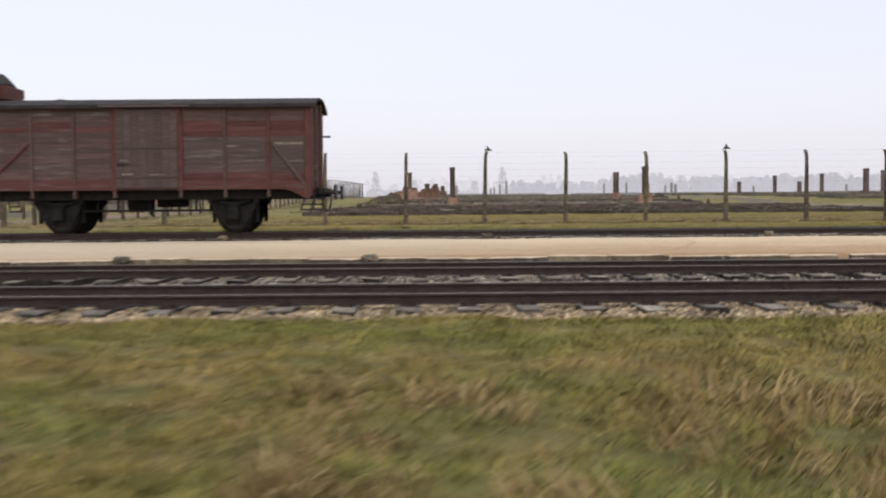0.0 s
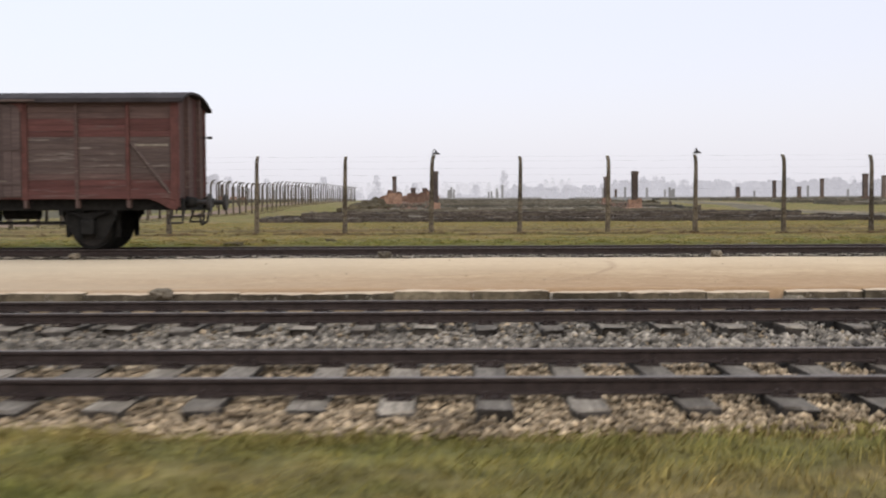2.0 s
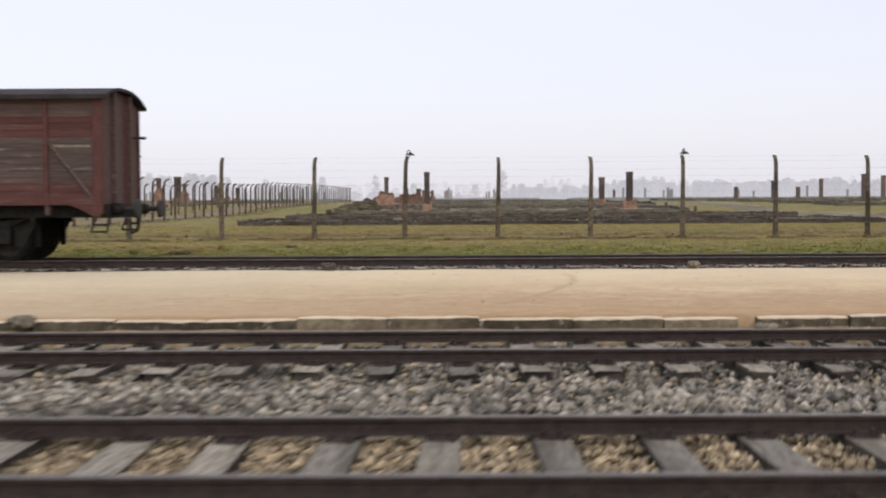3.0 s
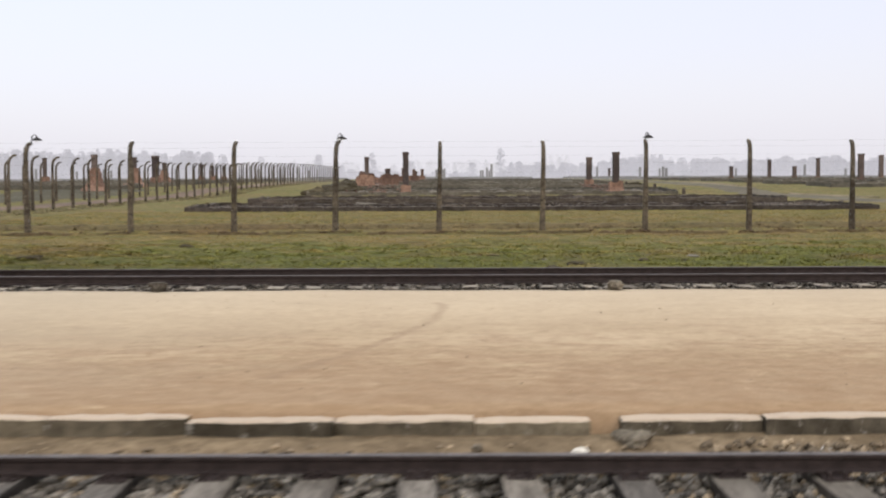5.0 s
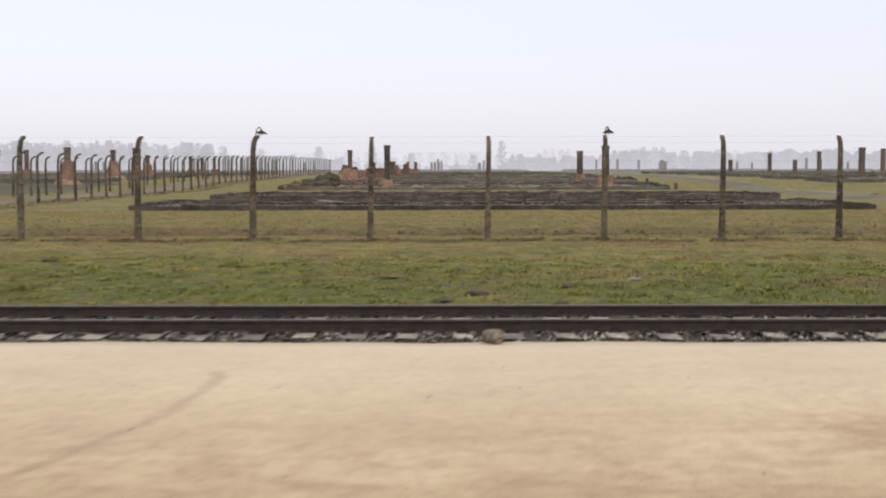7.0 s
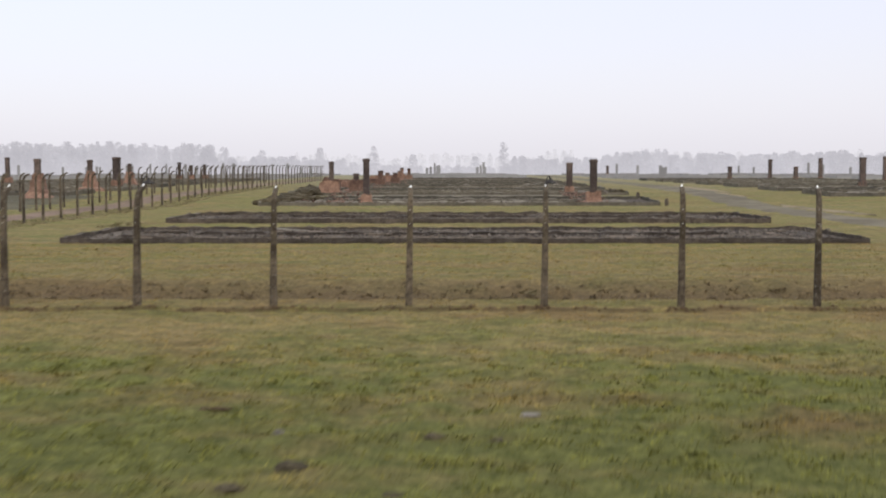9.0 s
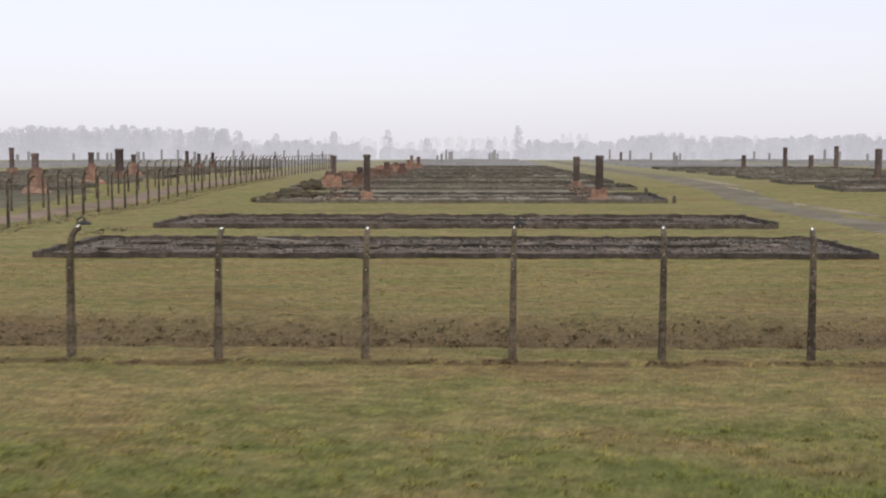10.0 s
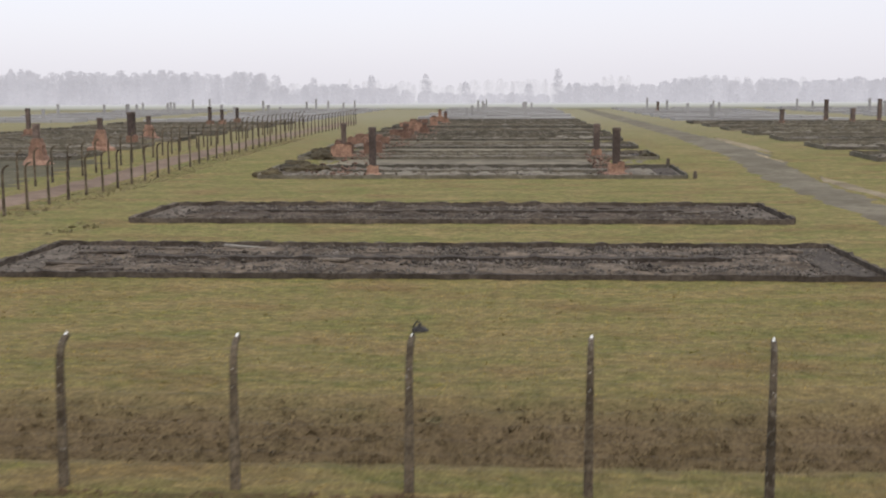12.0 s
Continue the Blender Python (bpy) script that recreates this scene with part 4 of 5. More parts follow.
                bpy.data.meshes.remove(tmp)
            part("leaf_spring", sp, UNDER, w, "stacked leaf spring")
            for sx in (-1, 1):
                part("axle_guard", swept([[(x + sx * 0.15, yy, 0.24), (x + sx * 0.34, yy, 0.24), (x + sx * 0.72, yy, 0.95), (x + sx * 0.15, yy, 0.95)] for yy in (s * 0.98 - 0.015, s * 0.98 + 0.015)]), UNDER, w)
                part("shackle", boxed(x + sx * 0.6 - 0.05, x + sx * 0.6 + 0.05, s * 1.06 - 0.05, s * 1.06 + 0.05, 0.78, 0.95), UNDER, w)
                part("brake_block", boxed(x + sx * 0.56 - 0.05, x + sx * 0.56 + 0.05, s * 0.74 - 0.05, s * 0.74 + 0.05, 0.28, 0.86, 0.02), UNDER, w)
                part("brake_hanger", swept([[(x + sx * 0.54, s * 0.72 - 0.03, z), (x + sx * 0.62, s * 0.72 - 0.03, z), (x + sx * 0.62, s * 0.72 + 0.03, z), (x + sx * 0.54, s * 0.72 + 0.03, z)] for z in (0.40, 0.98)]), UNDER, w)
    for y in (-0.9, 0.9):
        part("brake_rod", rodded((-1.75, y, 0.60), (1.75, y, 0.60), 0.026, seg=6), UNDER, w)
        for x in (-1.3, 1.3):
            part("hanger", boxed(x - 0.025, x + 0.025, y - 0.02, y + 0.02, 0.58, 0.92), UNDER, w)
    part("brake_cylinder", rodded((-0.60, -0.45, 0.80), (0.05, -0.45, 0.80), 0.19, seg=16), UNDER, w, "black brake cylinder")
    part("air_reservoir", rodded((0.15, -0.35, 0.84), (0.95, -0.35, 0.84), 0.15, seg=16), UNDER, w, "black air reservoir")
    part("brake_lever", swept([[(-0.12, yy, 0.94), (0.02, yy, 0.94), (0.10, yy, 0.48), (0.02, yy, 0.48)] for yy in (-0.72, -0.66)]), UNDER, w)
    part("floor_frame", boxed(-half + 0.1, half - 0.1, -0.95, 0.95, z0 - 0.20, z0 - 0.03), UNDER, w)


build_wagon()


# ---- concrete fence posts ----
def build_post(label, insulators=True):
    p = empty("fence_post")
    tagged(p, label, "fence post", "concrete fence posts")
    spine = [(0.0, -0.3, 0.100), (0.0, 0.0, 0.098), (0.0, 1.2, 0.084), (0.0, 2.35, 0.072), (0.008, 2.62, 0.070), (0.04, 2.80, 0.068), (0.12, 2.95, 0.065), (0.25, 3.05, 0.060), (0.38, 3.09, 0.056), (0.46, 3.10, 0.053)]
    rings = []
    for i, (y, z, h) in enumerate(spine):
        a, b = spine[max(i - 1, 0)], spine[min(i + 1, len(spine) - 1)]
        d = Vector((0, b[0] - a[0], b[1] - a[1])).normalized()
        nrm = Vector((0, d.z, -d.y))
        c = 0.3 * h
        o = Vector((0, y, z))
        ring = []
        for sx, sn in ((-1, -1), (1, -1), (1, 1), (-1, 1)):
            for u, v in ((sx * h, sn * (h - c)), (sx * (h - c), sn * h)):
                ring.append(o + Vector((u, 0, 0)) + nrm * v)
        centre = o
        ring.sort(key=lambda q: math.atan2((q - centre).dot(nrm), q.x))
        rings.append([tuple(q) for q in ring])
    part("shaft", swept(rings), POST, p, "", None, False)
    if insulators:
        # white tip knob, also standing for sky gleam on the post's end
        part("insulator", rodded((0, 0.36, 3.12), (0, 0.41, 3.18), 0.031, 0.022, 8), PORCELAIN, p, "white porcelain knob")
        for z in (2.55, 2.18):
            part("insulator", rodded((0.0, -0.07, z), (0.0, -0.10, z), 0.015, 0.011, 8), KNOB, p, "white porcelain knob")
    return p


rng = random.Random(12)
first_post = build_post("tall weathered concrete fence post with curved tip and knobs")
first_post.matrix_world = pose(-32.4, 0, 0)
# how single posts stand: shift along the fence and height
LEANS = {-5: (0.022, 0.030), -4: (0.036, 0.016), -3: (-0.023, 0.034), -2: (-0.002, -0.017), -1: (0.003, -0.010), 0: (-0.017, 0.017), 1: (-0.001, 0.010), 2: (-0.017, -0.015)}
# sideways tilt and turn of the tip, in degrees
STAND = {-5: (0.5, 4), -4: (0.6, 0), -3: (1.1, -9), -2: (1.0, 2), -1: (0.8, 1), 0: (0.5, -4), 1: (0.2, -6), 2: (-0.1, -11)}
for k in range(-8, 8):
    dx, dz = LEANS.get(k, (rng.uniform(-0.03, 0.03), rng.uniform(-0.03, 0.03)))
    tilt, turn = STAND.get(k, (rng.uniform(-0.5, 0.7), rng.uniform(-9, 4)))
    copy_thing(first_post, pose(3.6 * k + dx - 0.012 * tilt, 0, dz, rng.uniform(-0.4, 0.4), tilt, turn))
# side fence and its twin across the dirt track
side_post = build_post("weathered concrete post of the long side fence", False)
side_post.matrix_world = pose(-32.4, 3.6, 0, 0, 0, -90)
side_post.scale = (1, 1, 1.09)
for k in range(2, 62):
    copy_thing(side_post, pose(-32.4 + rng.uniform(-0.05, 0.05), 3.6 * k, rise(3.6 * k), rng.uniform(-1, 1), rng.uniform(-1, 1), -90 + rng.uniform(-5, 5)))
for k in range(1, 56):
    copy_thing(side_post, pose(-40.5 + rng.uniform(-0.05, 0.05), 1.6 + 3.6 * k, rise(1.6 + 3.6 * k), rng.uniform(-1, 1), rng.uniform(-1, 1), -90 + rng.uniform(-5, 5)))


def wires(label, start, end, step, zs, offset, r):
    """Strands strung from post to post, each with a slight sag."""
    f = empty("fence_wire", pose(*start, 0) if len(start) == 2 else pose(*start))
    tagged(f, label, "wire", "fence wires")
    a, b = Vector((*start, 0)), Vector((*end, 0))
    n = round((b - a).length / step)
    d = (b - a) / n
    out = Vector((-d.y, d.x, 0)).normalized()
    for z, o in zip(zs, offset):
        pts = []
        for i in range(n):
            for u in (0, 0.5):
                pts.append(d * (i + u) + out * o + Vector((0, 0, z + rise((a + d * (i + u)).y) - 0.02 * math.sin(math.pi * u))))
        pts.append(d * n + out * o + Vector((0, 0, z + rise(b.y))))
        rings = [[q + Vector((0, 0, r)), q + out * r * 0.87 - Vector((0, 0, r / 2)), q - out * r * 0.87 - Vector((0, 0, r / 2))] for q in pts]
        part("strand", swept([[tuple(v) for v in ring] for ring in rings]), WIRE, f)


ZS = (0.25, 0.55, 0.85, 1.15, 1.45, 1.75, 2.05, 2.35, 2.62, 2.92, 3.12)
OFF = (-0.13, -0.13, -0.13, -0.13, -0.13, -0.12, -0.12, -0.11, -0.07, 0.10, 0.34)
wires("thin barbed wires strung between the concrete posts", (-32.4, 0.0), (25.2, 0.0), 3.6, ZS, OFF, 0.0018)
wires("thin barbed wires of the long side fence", (-32.4, 3.6), (-32.4, 219.6), 3.6, [1.09 * z for z in ZS[::2]], [-o for o in OFF[::2]], 0.003)


def fence_lamp(x):
    """Tin shade on a short arm over the tip of every third post."""
    f = empty("fence_lamp", pose(x, 0.36, 3.10))
    tagged(f, "dark tin lamp shade on a bent arm above fence post", "lamp", "fence lamps")
    arm = bmesh.new()
    rod(arm, (0, -0.03, -0.04), (0.02, 0.08, 0.26), 0.018, seg=6)
    rod(arm, (0.02, 0.08, 0.26), (0.08, 0.16, 0.33), 0.016, seg=6)
    rod(arm, (0.08, 0.16, 0.33), (0.13, 0.22, 0.27), 0.016, seg=6)
    part("arm", arm, IRON, f)
    rings = [[(0.13 + r * math.cos(a), 0.22 + r * math.sin(a), z - 0.05) for a in np.linspace(0, 2 * math.pi, 20, endpoint=False)] for r, z in ((0.03, 0.33), (0.04, 0.27), (0.10, 0.25), (0.185, 0.185), (0.19, 0.17), (0.17, 0.175), (0.09, 0.225))]
    part("shade", swept(rings), IRON, f, "conical dark tin shade", None, True)
    part("bulb", lump(0.045, 1.2, 3, 1), PORCELAIN, f, "", pose(0.13, 0.22, 0.13), True)


for k in (-9, -6, -3, 0, 3):
    fence_lamp(3.6 * k + LEANS.get(k, (0, 0))[0] + 0.06)


# ---- barrack foundations and ruins ----
def wall_strip(x0, x1, y0, y1, h, seed, step=0.4):
    """A broken low wall: even sides, crumbled crest."""
    rnd = random.Random(seed)
    along_x = (x1 - x0) > (y1 - y0)
    n = max(2, int(((x1 - x0) if along_x else (y1 - y0)) / step))
    rings = []
    for i in range(n + 1):
        u = i / n
        hh = h * (0.88 + 0.24 * rnd.random()) * (0.85 + 0.35 * max(0, noise.noise(Vector((seed, u * n * 0.3, 0)))))
        if along_x:
            x = x0 + (x1 - x0) * u
            rings.append([(x, y0 + rnd.uniform(-0.04, 0.04), -0.3), (x, y0 + rnd.uniform(-0.04, 0.04), hh), (x, y1 + rnd.uniform(-0.04, 0.04), hh * rnd.uniform(0.8, 1.1)), (x, y1, -0.3)])
        else:
            y = y0 + (y1 - y0) * u
            rings.append([(x0 + rnd.uniform(-0.04, 0.04), y, -0.3), (x0 + rnd.uniform(-0.04, 0.04), y, hh), (x1 + rnd.uniform(-0.04, 0.04), y, hh * rnd.uniform(0.8, 1.1)), (x1, y, -0.3)])
    return swept(rings)


def foundation(x0, y0, seed, label, rubble=2600, size=0.16, wall=0.32, depth=9.6, width=40.8, heap=0.10, slabs=True, floor=None, walls=None):
    walls = walls or RUIN_WALL
    f = empty("barrack_foundation", pose(x0, y0, rise(y0), slope(y0)))
    tagged(f, label, "foundation", "barrack foundations")
    nx, ny = 110, 26
    def top(u, v):
        x, y = u * width, v * depth
        e = min(x, width - x, y, depth - y)
        inner = min(1, e / 1.2)
        ends = min(1, max(0, (min(x, width - x) - 2.2) / 1.0))
        return (x, y, 0.06 + inner * ends * heap * (0.7 + 1.6 * fbm(x + x0, y + y0, 0.55, seed)))
    verts = [top(i / nx, j / ny) for j in range(ny + 1) for i in range(nx + 1)]
    k = nx + 1
    me = mesh_of("floor", verts, [(j * k + i, j * k + i + 1, (j + 1) * k + i + 1, (j + 1) * k + i) for j in range(ny) for i in range(nx)], floor or RUIN_FLOOR)
    link_mesh("floor", me, f, "cracked dark floor littered with rubble")
    t = 0.22
    part("wall", wall_strip(0, width, -t / 2, t / 2, wall * 0.8, seed), walls, f, "crumbled low wall")
    part("wall", wall_strip(0, width, depth - t / 2, depth + t / 2, wall, seed + 1), walls, f, "crumbled low wall")
    part("wall", wall_strip(-t / 2, t / 2, t / 2, depth - t / 2, wall, seed + 2), walls, f, "crumbled low wall")
    part("wall", wall_strip(width - t / 2, width + t / 2, t / 2, depth - t / 2, wall, seed + 3), walls, f, "crumbled low wall")
    part("flue", wall_strip(6, width - 6, depth / 2 - 0.35, depth / 2 + 0.35, wall * 0.9, seed + 4), walls, f, "long brick heating flue down the middle")
    for k, (xa, xb, yy) in enumerate(((3, 17, 0.24), (19, 37, 0.27), (4, 22, 0.74), (25, 36, 0.78))):
        part("footing", wall_strip(xa, xb, depth * yy, depth * yy + 0.25, wall * 0.42, seed + 20 + k), walls, f, "broken inner footing")
    if rubble:
        stones("rubble", "", RUBBLE, rubble, 0.4, width - 0.4, 0.3, depth - 0.3, 0.10, size, seed, 0.06,
               keep=lambda x, y, r: (r.random(len(x)) < 0.25) | ((x > 2.5) & (x < width - 2.5) & (np.sin(x * 0.9 + seed) + np.sin(y * 1.7 + x * 0.31) > -0.4)), parent=f)
    for xa in (0.3, width - 2.3):
        part("end_slab", boxed(xa, xa + 2.0, 0.3, depth - 0.3, -0.1, 0.115, 0.02), RUIN_WALL, f, "bare concrete floor slab")
    if slabs:
        rnd = random.Random(seed)
        for i in range(10):
            x, y = rnd.uniform(2, width - 2), rnd.uniform(0.8, depth - 0.8)
            lx, ly = rnd.uniform(0.5, 2.4), rnd.uniform(0.3, 0.9)
            part("slab", boxed(-lx / 2, lx / 2, -ly / 2, ly / 2, 0, 0.12, 0.02), SLAB if rnd.random() < 0.06 else RUIN_WALL, f, "", pose(x, y, 0.14, rnd.uniform(-5, 5), rnd.uniform(-5, 5), rnd.uniform(-12, 12)))
    return f


def chimney(x, y, h, w, seed, base=1.5, sooty=True, stove=0.0):
    """A free-standing stack on the heap of its brick stove."""
    c = empty("chimney", pose(x, y, rise(y), 0, 0, random.Random(seed).uniform(-6, 6)))
    tagged(c, "lone brick chimney stack rising from a collapsed stove", "chimney", "barrack chimneys")
    part("shaft", swept([[(-w, -w, z), (w, -w, z), (w, w, z), (-w, w, z)] for z in np.linspace(0, h, 12)]), SOOT_BRICK if sooty else BRICK, c, "square weathered brick stack")
    part("cap", boxed(-w - 0.05, w + 0.05, -w - 0.05, w + 0.05, h - 0.32, h - 0.06, 0.02), SOOT_BRICK, c, "corbelled brick crown")
    if stove:
        # the brick stove still stands, leaning in ragged steps against its stack
        rnd = random.Random(seed)
        rings = []
        for u in np.linspace(0, 1, 9):
            a = 0.46 * base * (1 - 0.62 * u ** 1.4) * rnd.uniform(0.86, 1.12)
            b = 0.36 * base * (1 - 0.50 * u) * rnd.uniform(0.9, 1.1)
            dx = rnd.uniform(-0.12, 0.12)
            rings.append([(dx - a, -b, stove * h * u - 0.1), (dx + a, -b, stove * h * u - 0.1), (dx + a, b, stove * h * u - 0.1), (dx - a, b, stove * h * u - 0.1)])
        part("stove", swept(rings), BRICK, c, "tall broken orange brick stove")
    else:
        part("stove", wall_strip(-0.42 * base, 0.42 * base, -0.32 * base, 0.32 * base, base * 0.85, seed, 0.22), BRICK, c, "broken orange brick stove")
    bm = lump(1.0, 1.0, seed, 2)
    for v in bm.verts:
        v.co = Vector((v.co.x * base * 0.8, v.co.y * base * 0.7, max(-0.1, v.co.z) * base * 0.32))
    part("debris", bm, BRICK, c, "spill of broken bricks")
    return c


def brick_ruin(x, y, lx, h, seed):
    r = empty("brick_ruin", pose(x, y, rise(y)))
    tagged(r, "broken standing piece of an orange brick wall", "ruin", "brick ruins")
    part("wall", wall_strip(-lx / 2, lx / 2, -0.15, 0.15, h, seed, 0.5), BRICK, r)
    part("wall", wall_strip(-lx / 2, -lx / 2 + 0.3, 0.2, 2.2, h * 0.7, seed + 1, 0.5), BRICK, r)


NEAR_LABEL = "rectangular barrack foundation with low broken walls and dark rubble"
foundation(-22.3, 26.1, 1, NEAR_LABEL, 11000, 0.10, 0.36, heap=0.09)
foundation(-22.3, 46.5, 2, NEAR_LABEL, 7000, 0.13, 0.44, width=41.7, heap=0.15)
for i in range(9):
    y = 82.0 + 20.0 * i
    foundation(-22.3, y, 10 + i, "distant barrack foundation strewn with dark rubble", 700 - 50 * i, 0.2, 0.5, heap=0.16, slabs=i < 2, floor=FAR_FLOOR, walls=FAR_WALL)
for i in range(7):
    foundation(-89.3, 101.0 + 20 * i, 40 + i, "barrack foundation behind the side fence", 700, 0.25, 0.6, heap=0.2, slabs=False, floor=FAR_FLOOR, walls=FAR_WALL)
    foundation(41.5, 99.0 + 20 * i, 60 + i, "barrack foundation across the gravel road", 700, 0.25, 0.6, heap=0.2, slabs=False, floor=FAR_FLOOR, walls=FAR_WALL)

for x, y, h, w, base in ((-11.5, 84.6, 4.75, 0.30, 1.3), (12.1, 84.4, 4.65, 0.34, 1.8), (-17.3, 104.0, 4.05, 0.26, 2.4), (11.8, 105.0, 3.9, 0.33, 1.3), (-15.0, 112.0, 2.5, 0.34, 2.2)):
    chimney(x, y, h, w, int(100 + x + y), base)
for i in range(3, 9):
    y = 84.0 + 20 * i
    chimney(-14 + 1.5 * math.sin(i * 2.1), y, 2.5 + 0.5 * math.sin(i), 0.36, 300 + i, 1.8, False)
    brick_ruin(-17 + 2.0 * math.sin(i * 1.7), y - 6, 4.0, 1.4, 400 + i)
for x, y, lx, h in ((-17.4, 102.6, 2.4, 1.9), (-14.3, 107.0, 2.2, 2.0), (-18, 131.0, 6.0, 1.3)):
    brick_ruin(x, y, lx, h, int(500 + x + y))
for x, y, h in ((-50.4, 96.5, 4.5), (-52.2, 120.0, 4.3), (-52.8, 133.7, 4.7), (-55.2, 148.3, 3.7), (-63.4, 213.0, 4.2), (-61, 214, 3.6), (-61.7, 230, 3.8), (-78, 115, 4.8), (-80, 160, 4.8)):
    tall = y in (96.5, 120.0, 148.3)
    chimney(x, y, h, 0.46 if y == 133.7 else 0.30, int(700 + x + y), 2.3 if tall else 1.7, True, 0.66 if tall else 0.0)
for x, y, h in ((60, 138, 4.6), (78, 160, 5.0), (82, 140, 4.0), (84, 190, 5.2), (60.3, 219, 3.2), (75.8, 241, 5.0), (76.8, 224, 3.2), (83.8, 228, 5.2), (50.1, 343, 3.6), (100, 165, 5)):
    chimney(x, y, h, 0.40, int(900 + x + y), 1.2)


def scattered(x, y, rng):
    """Thickest round the row of stoves, thinning out to both sides."""
    return rng.random(len(x)) < np.exp(-((x + 15.0) / 2.6) ** 2) * np.clip(0.5 + np.sin(y * 0.31) * 0.6, 0.1, 1)


def mound(x, y, lx, ly, h, seed):
    bm = lump(1.0, 1.0, seed, 3)
    for v in bm.verts:
        k = 1 + 0.35 * noise.noise(v.co * 2.4 + Vector((seed, 0, 0))) + 0.15 * noise.noise(v.co * 6.0)
        v.co = Vector((v.co.x * lx * k, v.co.y * ly * k, max(v.co.z, -0.3) * h * k))
    tagged(part("rubble_mound", bm, EARTH, None, "", pose(x, y, rise(y)), False), "dark overgrown mound of rubble at the ruins' edge", "mound", "rubble mounds")


climb = lambda x, y: np.interp(y, (20, 30, 50, 82, 101, 150, 415), (0.0, 0.06, 0.2, 0.40, 1.1, 1.8, 3.8))
stones("brick_rubble", "orange broken bricks strewn between the far stoves", BRICK_BITS, 9000, -22, -8, 83, 215, 0.22, 0.17, 71, 0.10, scattered, climb)
stones("brick_rubble", "broken bricks strewn round two lone chimneys", BRICK_BITS, 330, 10.4, 14.0, 83.5, 107, 0.22, 0.16, 72, 0.10, None, climb)
for i, (x, y, lx, ly, h) in enumerate(((-21.5, 83.6, 1.7, 0.9, 0.75), (-18.8, 88.0, 2.2, 1.2, 0.85), (-20.6, 93.5, 1.5, 1.0, 0.7), (-19.5, 103.0, 2.4, 1.3, 1.0), (-21.0, 111.0, 1.6, 1.1, 0.8), (17.4, 103.5, 1.2, 0.8, 0.6))):
    mound(x, y, lx, ly, h, 20 + i)


# ---- roads and bare patches, laid on the turf ----
def strip(name, label, material, x0, x1, y0, y1, z, seed, wave=0.5, step=2.0):
    """A long patch between two sides, each one x or an x that follows y."""
    ys = np.arange(y0, y1 + 0.1, step)
    side = lambda s, y: float(np.interp(y, *s)) if isinstance(s, tuple) else s
    verts, faces = [], []
    for j, y in enumerate(ys):
        taper = min(1.0, (y - y0) / 6.0, (y1 - y) / 6.0) if step < 2 else 1.0
        a, b = side(x0, y) + wave * fbm(0, y, 0.16, seed), side(x1, y) + wave * fbm(5, y, 0.16, seed + 3)
        a, b = (a + b) / 2 - taper * (b - a) / 2, (a + b) / 2 + taper * (b - a) / 2
        for i in range(5):
            verts.append((a + (b - a) * i / 4, y, z + rise(y) + 0.05 * fbm(a + (b - a) * i / 4, y, 0.7, 2.0) + (0.045 if 0 < i < 4 else -0.045)))
        if j:
            faces += [((j - 1) * 5 + i, (j - 1) * 5 + i + 1, j * 5 + i + 1, j * 5 + i) for i in range(4)]
    tagged(new(name, mesh_of(name, verts, faces, material)), label, "road", kind="structure")


strip("road", "grey gravel road between the barrack rows", ROAD, ((22, 46, 83, 115, 430), (24.2, 24.6, 25.2, 26.8, 28.0)), ((22, 60, 87, 115, 430), (28.4, 29.1, 31.0, 33.0, 34.0)), 22, 430, 0.02, 1.0, 0.7, 1.0)
for near, far, xa, xb in ((58, 84, 30.2, 31.9), (112, 150, 32.6, 34.4), (98, 112, 30.6, 31.6)):
    strip("sand_verge", "pale sand spilled along the edge of the gravel road", PALE_SAND, xa, xb, near, far, 0.035, float(near), 0.6, 0.7)
strip("ruin_yard", "dark trampled ground littered between the far ruins", YARD, -23.2, 19.4, 82.6, 262, 0.0, 5.0, 1.0)
strip("ruin_yard", "dark ground between the ruins behind the side fence", YARD, -89.0, -49.2, 102, 245, 0.0, 6.0, 1.5)
strip("ruin_yard", "dark ground between the ruins across the road", YARD, 42.5, 82, 100, 250, 0.0, 7.0, 1.5)
strip("weed_field", "drab dead weeds on bare ground behind the side fences", WEEDS, -62, -41.6, 14, 102, 0.0, 8.0, 1.2)
strip("dirt_road", "brown dirt track between the two side fences", DIRT, -38.8, -34.4, 8, 240, 0.02, 2.0, 0.5)


